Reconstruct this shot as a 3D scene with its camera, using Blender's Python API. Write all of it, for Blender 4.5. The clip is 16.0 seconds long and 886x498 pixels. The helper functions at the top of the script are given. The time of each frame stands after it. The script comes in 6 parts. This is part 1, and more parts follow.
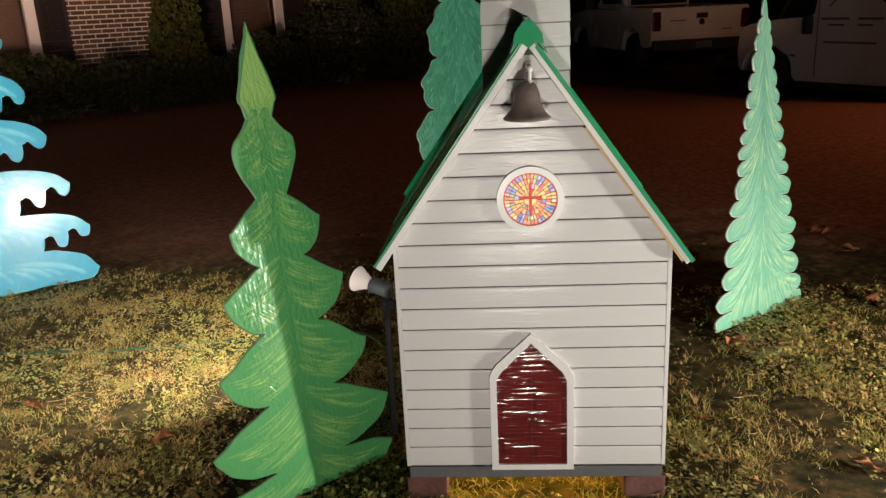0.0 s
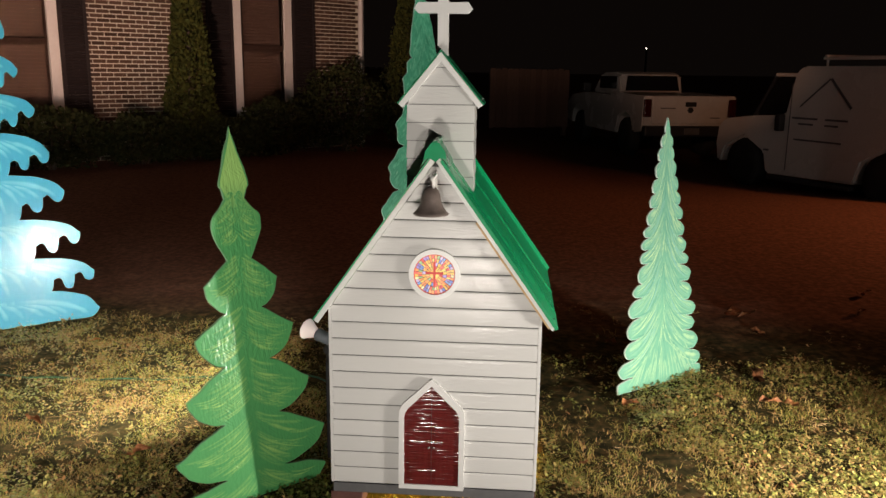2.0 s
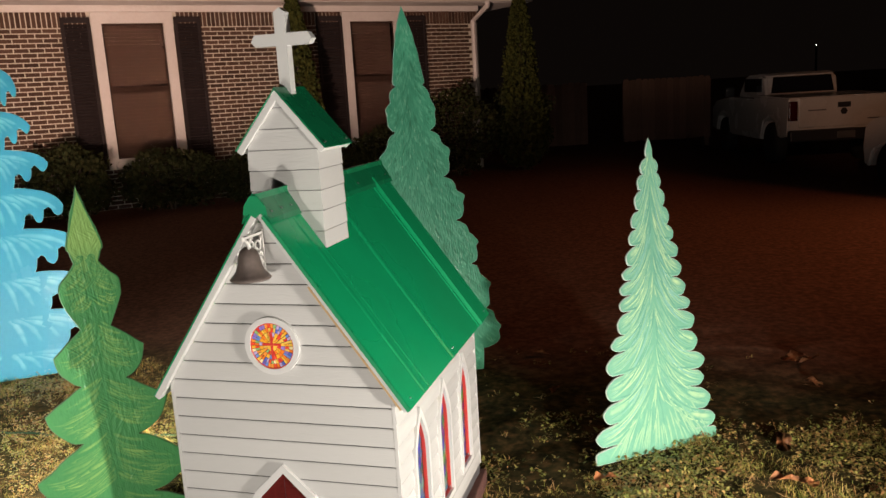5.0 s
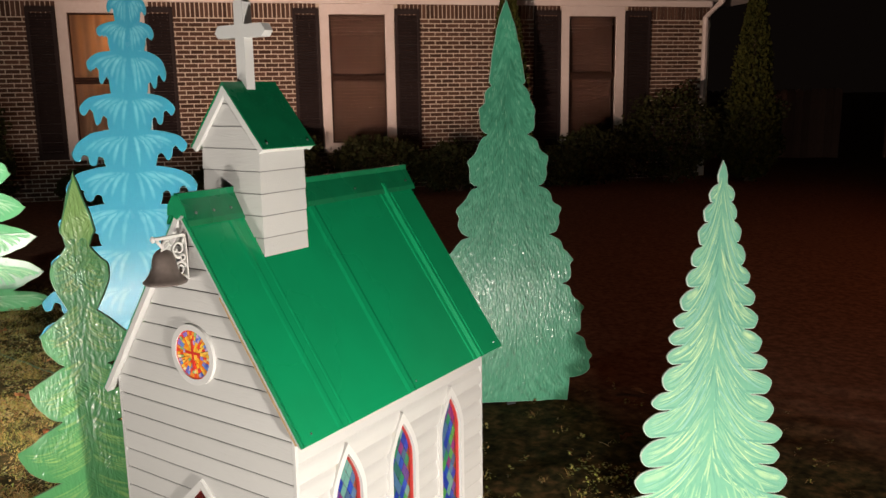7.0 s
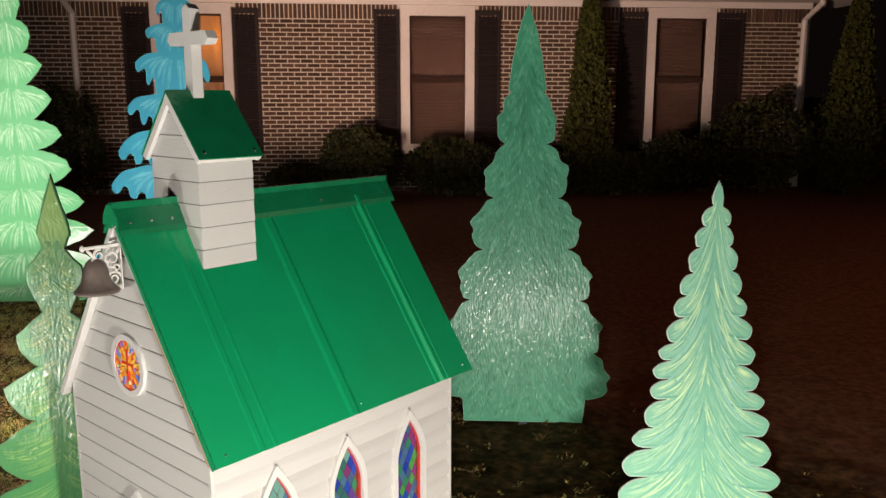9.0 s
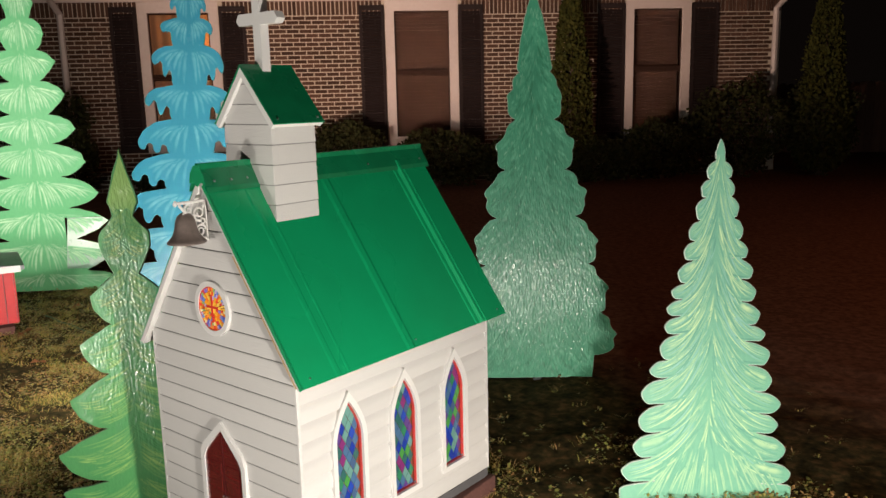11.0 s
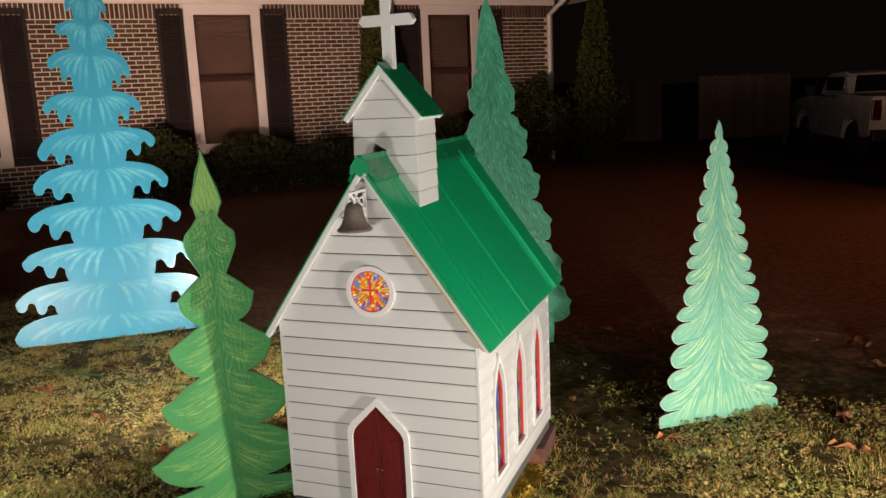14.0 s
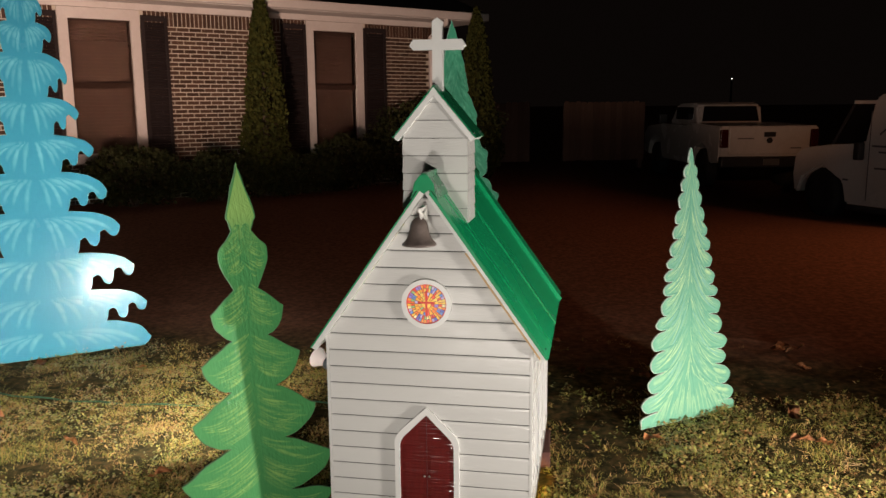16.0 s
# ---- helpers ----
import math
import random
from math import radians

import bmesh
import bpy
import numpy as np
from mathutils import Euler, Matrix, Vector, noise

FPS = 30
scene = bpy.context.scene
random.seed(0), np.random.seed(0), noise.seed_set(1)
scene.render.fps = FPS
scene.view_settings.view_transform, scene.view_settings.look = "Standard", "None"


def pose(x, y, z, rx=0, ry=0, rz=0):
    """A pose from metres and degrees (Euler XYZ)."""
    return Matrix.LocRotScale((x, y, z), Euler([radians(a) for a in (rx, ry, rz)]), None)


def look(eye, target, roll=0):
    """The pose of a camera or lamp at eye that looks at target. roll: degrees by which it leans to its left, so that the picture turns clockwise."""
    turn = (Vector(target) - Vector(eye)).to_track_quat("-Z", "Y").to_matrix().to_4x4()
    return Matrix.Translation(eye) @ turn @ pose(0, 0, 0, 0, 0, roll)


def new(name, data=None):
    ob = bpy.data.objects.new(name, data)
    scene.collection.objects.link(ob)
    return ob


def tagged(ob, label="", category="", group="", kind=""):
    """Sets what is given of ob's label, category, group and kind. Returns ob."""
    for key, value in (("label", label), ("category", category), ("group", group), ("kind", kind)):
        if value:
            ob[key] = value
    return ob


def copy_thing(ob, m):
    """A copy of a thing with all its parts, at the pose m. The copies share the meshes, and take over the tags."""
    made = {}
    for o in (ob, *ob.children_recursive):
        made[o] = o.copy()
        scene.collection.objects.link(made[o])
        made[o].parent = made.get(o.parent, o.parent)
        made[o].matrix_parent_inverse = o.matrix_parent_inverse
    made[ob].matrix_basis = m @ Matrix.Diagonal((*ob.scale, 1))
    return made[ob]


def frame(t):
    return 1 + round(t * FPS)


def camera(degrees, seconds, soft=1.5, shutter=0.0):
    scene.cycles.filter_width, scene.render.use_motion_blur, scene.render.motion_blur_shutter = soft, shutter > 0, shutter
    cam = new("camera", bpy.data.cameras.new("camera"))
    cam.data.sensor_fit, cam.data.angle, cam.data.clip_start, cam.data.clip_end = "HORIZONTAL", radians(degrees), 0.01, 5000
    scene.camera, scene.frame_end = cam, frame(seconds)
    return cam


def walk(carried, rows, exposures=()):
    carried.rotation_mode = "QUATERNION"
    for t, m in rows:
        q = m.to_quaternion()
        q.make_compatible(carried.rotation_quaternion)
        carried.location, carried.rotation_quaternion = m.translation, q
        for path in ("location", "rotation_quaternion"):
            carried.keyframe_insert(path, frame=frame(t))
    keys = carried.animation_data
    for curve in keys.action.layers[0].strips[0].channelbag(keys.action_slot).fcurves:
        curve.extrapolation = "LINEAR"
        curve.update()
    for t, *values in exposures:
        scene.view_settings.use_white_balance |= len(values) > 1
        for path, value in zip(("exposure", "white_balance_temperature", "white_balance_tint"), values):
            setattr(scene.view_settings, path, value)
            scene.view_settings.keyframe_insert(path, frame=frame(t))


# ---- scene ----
cam = camera(57.3, 16.0)
PATH = [
    (0, (-0.009, 0.055, 1.07), (-0.157, 1.963, 0.49), -2.8),
    (0.5, (-0.096, -0.106, 1.124), (-0.134, 1.81, 0.552), -2.8),
    (1, (-0.097, -0.195, 1.173), (-0.101, 1.728, 0.623), -1.3),
    (1.5, (0.098, -0.308, 1.159), (-0.025, 1.628, 0.67), 1.7),
    (2, (0.238, -0.421, 1.211), (0.086, 1.526, 0.782), 0.7),
    (2.5, (0.314, -0.512, 1.222), (0.126, 1.441, 0.832), -1.9),
    (3, (0.514, -0.491, 1.235), (0.219, 1.453, 0.867), -1.8),
    (3.5, (0.65, -0.41, 1.229), (0.287, 1.522, 0.862), -2.4),
    (4, (0.724, -0.239, 1.222), (0.311, 1.681, 0.845), -3.1),
    (4.2, (0.769, -0.185, 1.225), (0.337, 1.731, 0.848), -3.3),
    (6.3, (1.284, 0.44, 1.233), (0.385, 2.19, 0.874), -2.1),
    (6.5, (1.329, 0.476, 1.229), (0.372, 2.196, 0.876), -1.8),
    (7, (1.481, 0.574, 1.226), (0.385, 2.206, 0.859), -0.9),
    (7.5, (1.533, 0.711, 1.208), (0.337, 2.267, 0.826), -0.8),
    (8, (1.567, 0.834, 1.233), (0.307, 2.344, 0.868), -0.5),
    (8.2, (1.6, 0.869, 1.252), (0.318, 2.361, 0.89), -0.1),
    (10.3, (1.745, 0.731, 1.205), (0.457, 2.217, 0.84), 0.0),
    (10.5, (1.75, 0.676, 1.185), (0.462, 2.165, 0.829), -0.4),
    (11, (1.738, 0.548, 1.179), (0.494, 2.07, 0.809), -1.3),
    (11.5, (1.72, 0.379, 1.179), (0.528, 1.938, 0.792), -1.9),
    (12, (1.593, 0.202, 1.181), (0.453, 1.797, 0.784), -2.1),
    (12.5, (1.439, 0.079, 1.185), (0.379, 1.729, 0.794), -2.7),
    (13, (1.346, -0.049, 1.168), (0.374, 1.653, 0.772), -2.4),
    (13.5, (1.21, -0.158, 1.184), (0.33, 1.594, 0.788), -2.2),
    (14, (0.998, -0.176, 1.181), (0.281, 1.653, 0.803), -2.6),
    (14.5, (0.866, -0.274, 1.181), (0.267, 1.595, 0.799), -1.5),
    (15, (0.739, -0.373, 1.182), (0.214, 1.519, 0.801), -0.6),
    (15.5, (0.598, -0.398, 1.191), (0.152, 1.516, 0.818), -1.0),
    (16, (0.495, -0.429, 1.209), (0.134, 1.507, 0.862), -0.5),
]
walk(cam, [(t, look(eye, target, roll)) for t, eye, target, roll in PATH], [(0, 0.03), (1.5, 0.10), (2.5, 0.18), (4.2, 0.18), (6.5, 0.12), (8.2, 0.10), (10.5, 0.03), (12.5, 0.0), (16, 0.02)])

# ---- world and lights ----
GROUND = -0.045
world = bpy.data.worlds.new("night")
scene.world = world
world.use_nodes = True
world.node_tree.nodes["Background"].inputs[0].default_value = (0.30, 0.20, 0.16, 1)
world.node_tree.nodes["Background"].inputs[1].default_value = 0.0085


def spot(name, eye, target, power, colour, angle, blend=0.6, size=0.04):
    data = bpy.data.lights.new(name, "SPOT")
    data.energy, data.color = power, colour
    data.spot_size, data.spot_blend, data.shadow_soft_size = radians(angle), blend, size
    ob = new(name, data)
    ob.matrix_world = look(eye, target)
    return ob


def bulb(name, eye, power, colour, size=0.03):
    data = bpy.data.lights.new(name, "POINT")
    data.energy, data.color, data.shadow_soft_size = power, colour, size
    ob = new(name, data)
    ob.location = eye
    return ob


WHITE = (1.0, 0.905, 0.81)
spot("flood_front", (-0.08, 0.26, 0.20), (0.02, 1.75, 0.62), 9, WHITE, 130, 0.8)
spot("flood_far_right", (0.95, -2.1, 0.56), (0.0, 1.8, 1.30), 120, WHITE, 72, 1.0)
spot("flood_far_front", (0.12, -1.0, 0.15), (0.05, 1.75, 1.15), 105, WHITE, 62, 0.9)
spot("flood_right", (1.66, 1.36, 0.20), (0.25, 2.60, 0.50), 140, WHITE, 112, 0.5)
# Added lamp without a known fixture; it only brightens the right front lawn.
spot("fill_right_lawn", (1.95, 0.45, 0.60), (1.40, 1.70, -0.05), 240, (1.0, 0.86, 0.68), 54, 1.0)
spot("flood_left", (-0.47, 2.03, 0.42), (-2.2, 3.1, 0.30), 190, WHITE, 105, 0.8, 0.03)
spot("flood_house", (-2.42, 3.40, 0.12), (-4.8, 10.8, 3.5), 1900, (1.0, 0.66, 0.50), 112, 0.9, 0.008)
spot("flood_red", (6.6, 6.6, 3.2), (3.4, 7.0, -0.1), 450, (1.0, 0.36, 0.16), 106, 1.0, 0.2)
# Invented lamp, unseen, placed to brighten the leaf green tree.
spot("fill_leaf_tree", (-2.6, 0.9, 0.95), (-3.75, 3.0, 1.0), 200, WHITE, 54, 0.7)
spot("flood_blue", (-1.2, 0.8, 0.34), (-2.0, 2.8, 0.80), 130, WHITE, 136, 1.0)
# No such lamp is known: added fill for the vehicles on the drive.
spot("fill_vehicles", (5.5, 4.5, 1.0), (4.2, 13.0, 1.0), 40, (1.0, 0.84, 0.70), 44, 0.7, 0.1)
# Unseen narrow lamp, added to brighten and warm the pickup's tail.
spot("fill_pickup", (0.5, -4.0, 3.6), (3.9, 15.9, 0.9), 1450, (1.0, 0.46, 0.24), 10, 1.0, 0.1)
bulb("church_inside", (0.05, 1.98, 0.30), 15.0, (1.0, 0.62, 0.10))


# ---- materials ----
def nodes_of(name):
    m = bpy.data.materials.new(name)
    m.use_nodes = True
    return m, m.node_tree, m.node_tree.nodes["Principled BSDF"]


def brush_relief(n, l, co, patch, base, spread, fine, aspect, octaves=2.0, lumps=0.0):
    """Ridges left by a brush: fine strokes in three directions (radians from upright) that fade into one another, over thicker dabs."""
    pick = n.new("ShaderNodeTexNoise")
    pick.inputs["Scale"].default_value, pick.inputs["Detail"].default_value = patch, 2
    l.new(co.outputs["Object"], pick.inputs["Vector"])
    out = None
    for k, angle in enumerate((base, base - spread, base + spread)):
        rot = n.new("ShaderNodeVectorRotate")
        rot.rotation_type = "Y_AXIS"
        rot.inputs["Angle"].default_value = angle
        l.new(co.outputs["Object"], rot.inputs["Vector"])
        mp = n.new("ShaderNodeMapping")
        mp.inputs["Scale"].default_value = (fine, fine, fine * aspect)
        mp.inputs["Location"].default_value = (k * 7.3, 0, k * 3.1)
        l.new(rot.outputs[0], mp.inputs["Vector"])
        line = n.new("ShaderNodeTexNoise")
        line.inputs["Scale"].default_value, line.inputs["Detail"].default_value, line.inputs["Roughness"].default_value = 1.0, octaves, 0.55
        l.new(mp.outputs[0], line.inputs["Vector"])
        if out is None:
            out = line.outputs[0]
            continue
        part_of = n.new("ShaderNodeMapRange")
        part_of.inputs["From Min"].default_value, part_of.inputs["From Max"].default_value = ((0.56, 0.36), (0.44, 0.64))[k - 1]
        l.new(pick.outputs[0], part_of.inputs["Value"])
        mix = n.new("ShaderNodeMix")
        l.new(part_of.outputs[0], mix.inputs[0])
        l.new(out, mix.inputs[2])
        l.new(line.outputs[0], mix.inputs[3])
        out = mix.outputs[0]
    if lumps:
        dab = n.new("ShaderNodeTexNoise")
        dab.inputs["Scale"].default_value, dab.inputs["Detail"].default_value = fine * 0.5, 0.5
        long = n.new("ShaderNodeMapping")
        long.inputs["Scale"].default_value = (1.0, 1.0, 0.34)
        l.new(co.outputs["Object"], long.inputs["Vector"])
        l.new(long.outputs[0], dab.inputs["Vector"])
        both_of = n.new("ShaderNodeMath")
        both_of.operation, both_of.inputs[1].default_value = "MULTIPLY_ADD", lumps
        l.new(dab.outputs[0], both_of.inputs[0])
        l.new(out, both_of.inputs[2])
        out = both_of.outputs[0]
    return out


def mat(name, colour, rough=0.5, metal=0.0, vary=0.15, scale=6.0, fine=60.0, bump=0.1, stretch=(1, 1, 1), tint=None, rand=0.0, coat=0.0, spec=0.5, per="object", stroke=None, detail=5, brush=None, coat_rough=None):
    """A surface with broad and fine variation, a fine relief and some change from piece to piece."""
    m, tree, bsdf = nodes_of(name)
    n, l = tree.nodes, tree.links
    co = n.new("ShaderNodeTexCoord")
    mp = n.new("ShaderNodeMapping")
    mp.inputs["Scale"].default_value = stretch
    l.new(co.outputs["Object"], mp.inputs["Vector"])
    big = n.new("ShaderNodeTexNoise")
    big.inputs["Scale"].default_value, big.inputs["Detail"].default_value = scale, 4
    small = n.new("ShaderNodeTexNoise")
    small.inputs["Scale"].default_value, small.inputs["Detail"].default_value = fine, detail
    for t in (big, small):
        l.new(mp.outputs[0], t.inputs["Vector"])
    other = tint or tuple(c * 0.55 for c in colour)
    mix = n.new("ShaderNodeMix")
    mix.data_type = "RGBA"
    mix.inputs[6].default_value, mix.inputs[7].default_value = (*colour, 1), (*other, 1)
    add = n.new("ShaderNodeMath")
    add.operation = "ADD"
    l.new(big.outputs[0], add.inputs[0])
    l.new(small.outputs[0], add.inputs[1])
    ramp = n.new("ShaderNodeMapRange")
    ramp.inputs["From Min"].default_value, ramp.inputs["From Max"].default_value = 0.75, 1.35
    ramp.inputs["To Max"].default_value = vary * 2.2
    l.new(add.outputs[0], ramp.inputs["Value"])
    l.new(ramp.outputs[0], mix.inputs["Factor"])
    out = mix.outputs[2]
    if stroke:
        mark = n.new("ShaderNodeAttribute")
        mark.attribute_name = "stroke"
        over = n.new("ShaderNodeMix")
        over.data_type = "RGBA"
        over.inputs[7].default_value = (*stroke, 1)
        l.new(mark.outputs["Fac"], over.inputs["Factor"])
        l.new(out, over.inputs[6])
        out = over.outputs[2]
    if rand:
        info = n.new("ShaderNodeObjectInfo" if per == "object" else "ShaderNodeNewGeometry")
        src = info.outputs["Random"] if per == "object" else info.outputs["Random Per Island"]
        hsv = n.new("ShaderNodeHueSaturation")
        val = n.new("ShaderNodeMapRange")
        val.inputs["To Min"].default_value, val.inputs["To Max"].default_value = 1 - rand, 1 + rand
        l.new(src, val.inputs["Value"])
        l.new(val.outputs[0], hsv.inputs["Value"])
        l.new(out, hsv.inputs["Color"])
        out = hsv.outputs[0]
    l.new(out, bsdf.inputs["Base Color"])
    rr = n.new("ShaderNodeMapRange")
    rr.inputs["From Min"].default_value, rr.inputs["From Max"].default_value = 0.3, 0.7
    rr.inputs["To Min"].default_value, rr.inputs["To Max"].default_value = max(rough - (0.03 if brush else 0.08), 0.02), min(rough + (0.05 if brush else 0.10), 1)
    l.new(big.outputs[0], rr.inputs["Value"])
    l.new(rr.outputs[0], bsdf.inputs["Roughness"])
    bsdf.inputs["Metallic"].default_value = metal
    bsdf.inputs["Specular IOR Level"].default_value = spec
    bsdf.inputs["Coat Weight"].default_value = coat
    bsdf.inputs["Coat Roughness"].default_value = coat_rough or max(rough - 0.05, 0.12)
    if brush:
        height = brush_relief(n, l, co, *brush[:5], *brush[6:])
        b = n.new("ShaderNodeBump")
        b.inputs["Strength"].default_value, b.inputs["Distance"].default_value = 1.0, brush[5]
        l.new(height, b.inputs["Height"])
        l.new(b.outputs[0], bsdf.inputs["Normal"])
        l.new(b.outputs[0], bsdf.inputs["Coat Normal"])
    elif bump:
        b = n.new("ShaderNodeBump")
        b.inputs["Strength"].default_value, b.inputs["Distance"].default_value = bump, 0.004
        l.new(small.outputs[0], b.inputs["Height"])
        l.new(b.outputs[0], bsdf.inputs["Normal"])
        l.new(b.outputs[0], bsdf.inputs["Coat Normal"])
    return m


def random_colours(name, colours, rough=0.4, per="object", bump=0.05, glow=0.0):
    """Pieces of several colours, chosen at random piece by piece."""
    m, tree, bsdf = nodes_of(name)
    n, l = tree.nodes, tree.links
    info = n.new("ShaderNodeObjectInfo" if per == "object" else "ShaderNodeNewGeometry")
    src = info.outputs["Random"] if per == "object" else info.outputs["Random Per Island"]
    ramp = n.new("ShaderNodeValToRGB")
    ramp.color_ramp.interpolation = "CONSTANT"
    el = ramp.color_ramp.elements
    el[0].color = (*colours[0], 1)
    el[1].position, el[1].color = 1 / len(colours), (*colours[1], 1)
    for i, c in enumerate(colours[2:], 2):
        e = el.new(i / len(colours))
        e.color = (*c, 1)
    l.new(src, ramp.inputs[0])
    l.new(ramp.outputs[0], bsdf.inputs["Base Color"])
    tex = n.new("ShaderNodeTexNoise")
    tex.inputs["Scale"].default_value = 80
    b = n.new("ShaderNodeBump")
    b.inputs["Strength"].default_value, b.inputs["Distance"].default_value = bump, 0.003
    l.new(tex.outputs[0], b.inputs["Height"])
    l.new(b.outputs[0], bsdf.inputs["Normal"])
    bsdf.inputs["Roughness"].default_value = rough
    if glow:
        l.new(ramp.outputs[0], bsdf.inputs["Emission Color"])
        bsdf.inputs["Emission Strength"].default_value = glow
    return m


def glowing(name, colour, strength):
    m, tree, bsdf = nodes_of(name)
    bsdf.inputs["Base Color"].default_value = (*colour, 1)
    bsdf.inputs["Emission Color"].default_value = (*colour, 1)
    bsdf.inputs["Emission Strength"].default_value = strength
    return m


def clear_glass(name, colour=(1, 1, 1), rough=0.02):
    m, tree, bsdf = nodes_of(name)
    bsdf.inputs["Base Color"].default_value = (*colour, 1)
    bsdf.inputs["Transmission Weight"].default_value = 1.0
    bsdf.inputs["Roughness"].default_value = rough
    bsdf.inputs["IOR"].default_value = 1.45
    return m


siding_white = mat("white_gloss_siding", (0.57, 0.57, 0.555), 0.17, 0, 0.06, 5, 40, 0.20, (1.0, 1.0, 4.5), (0.47, 0.47, 0.47), 0.04, spec=0.14, brush=(9, 1.5708, 0.10, 240, 0.09, 0.0009))
trim_white = mat("white_painted_trim", (0.66, 0.66, 0.645), 0.35, 0, 0.08, 8, 60, 0.15, tint=(0.58, 0.58, 0.57))
gap_grey = mat("grey_groove", (0.13, 0.13, 0.13), 0.8)
soft_groove = mat("pale_groove", (0.30, 0.30, 0.30), 0.8)
skirt_grey = mat("grey_skirt_paint", (0.11, 0.11, 0.115), 0.45, 0, 0.2, 12, 70, 0.15)
roof_green = mat("green_enamelled_steel", (0.005, 0.34, 0.130), 0.28, 0.0, 0.16, 2.2, 9, 0.05, tint=(0.004, 0.24, 0.09), coat=0.3)
cap_green = mat("green_enamelled_cap", (0.006, 0.20, 0.080), 0.26, 0.0, 0.25, 6, 20, 0.05, coat=0.3)
fold_green = mat("green_bent_edge_steel", (0.006, 0.27, 0.105), 0.55, 0.0, 0.2, 8, 30, 0.05, tint=(0.004, 0.18, 0.07), spec=0.25)
door_red = mat("maroon_gloss_paint", (0.125, 0.016, 0.015), 0.10, 0, 0.3, 14, 60, 0.34, (3.0, 1, 0.5), (0.075, 0.009, 0.008), coat=0.8, coat_rough=0.08, brush=(7, 1.5708, 0.03, 150, 0.05, 0.0034, 1.0))
door_line = mat("dark_maroon_line", (0.05, 0.004, 0.007), 0.4)
red_edge = mat("red_window_edge", (0.66, 0.06, 0.05), 0.5, 0, 0.1)
bronze = mat("dark_bronze", (0.17, 0.135, 0.12), 0.45, 0.2, 0.3, 20, 90, 0.15)
iron_white = mat("white_wrought_iron", (0.76, 0.75, 0.72), 0.45, 0, 0.2, 30, 90, 0.1)
screw_steel = mat("screw_steel", (0.5, 0.5, 0.5), 0.3, 0.9)
block_brick = mat("dusty_red_brick", (0.12, 0.050, 0.040), 0.9, 0, 0.3, 15, 90, 0.5)
raw_wood = mat("raw_pine_edge", (0.50, 0.33, 0.15), 0.7, 0, 0.25, 12, 80, 0.2, (1, 0.2, 1))
ply_edge = mat("painted_plywood_back", (0.03, 0.035, 0.04), 0.7, 0, 0.2)
stained = random_colours("stained_glass", [(0.015, 0.04, 0.30), (0.03, 0.20, 0.10), (0.19, 0.03, 0.15), (0.06, 0.14, 0.26), (0.06, 0.27, 0.06), (0.12, 0.28, 0.25), (0.03, 0.12, 0.11), (0.02, 0.06, 0.38), (0.05, 0.10, 0.20), (0.10, 0.05, 0.22)], 0.25)
# The rose panes emit a little, in place of light coming through them.
rose_glass = random_colours("rose_glass", [(0.95, 0.45, 0.03), (0.90, 0.22, 0.02), (0.95, 0.60, 0.08), (0.85, 0.08, 0.03), (0.95, 0.50, 0.04), (0.92, 0.32, 0.05), (0.75, 0.05, 0.04), (0.95, 0.80, 0.45), (0.90, 0.40, 0.03), (0.95, 0.62, 0.12), (0.30, 0.50, 0.20)], 0.3, glow=0.10)
rose_blue = random_colours("rose_blue_glass", [(0.10, 0.16, 0.62), (0.30, 0.20, 0.62), (0.16, 0.30, 0.70), (0.55, 0.42, 0.70), (0.20, 0.12, 0.48)], 0.3, glow=0.10)
rose_red = glowing("rose_red_glass", (0.60, 0.03, 0.015), 0.08)
lead = mat("lead_came", (0.20, 0.06, 0.03), 0.5, 0.2)
rose_lead = mat("dark_came", (0.10, 0.022, 0.012), 0.5, 0.1)
# ---- mesh helpers ----
def finish(name, bm, material, smooth=False):
    me = bpy.data.meshes.new(name)
    bmesh.ops.recalc_face_normals(bm, faces=bm.faces)
    bm.to_mesh(me)
    bm.free()
    me.materials.append(material)
    if smooth:
        me.polygons.foreach_set("use_smooth", [True] * len(me.polygons))
    return me


def part(name, bm, material, parent, label="", smooth=False, at=None):
    """Links a bmesh as one mesh object under a thing or a part."""
    ob = new(name, finish(name, bm, material, smooth))
    ob.parent = parent
    if at is not None:
        ob.matrix_basis = at
    return tagged(ob, label) if label else ob


def piece(name, mesh, parent, at):
    ob = new(name, mesh)
    ob.parent = parent
    ob.matrix_basis = at
    return ob


def thing(name, at, label, category, group="", kind=""):
    ob = new(name)
    ob.empty_display_size = 0.05
    ob.matrix_world = at
    return tagged(ob, label, category, group, kind)


def add_box(bm, x0, x1, y0, y1, z0, z1, bevel=0.0, m=None):
    r = bmesh.ops.create_cube(bm, size=1.0, matrix=Matrix.Translation(((x0 + x1) / 2, (y0 + y1) / 2, (z0 + z1) / 2)) @ Matrix.Diagonal((x1 - x0, y1 - y0, z1 - z0, 1)))
    verts = r["verts"]
    if bevel:
        edges = list({e for v in verts for e in v.link_edges})
        out = bmesh.ops.bevel(bm, geom=edges, offset=bevel, segments=2, affect="EDGES", profile=0.6)
        verts = list({v for f in out["faces"] for v in f.verts} | {v for v in verts if v.is_valid})
    if m is not None:
        bmesh.ops.transform(bm, matrix=m, verts=verts)
    return verts


def box(x0, x1, y0, y1, z0, z1, bevel=0.0, m=None):
    bm = bmesh.new()
    add_box(bm, x0, x1, y0, y1, z0, z1, bevel, m)
    return bm


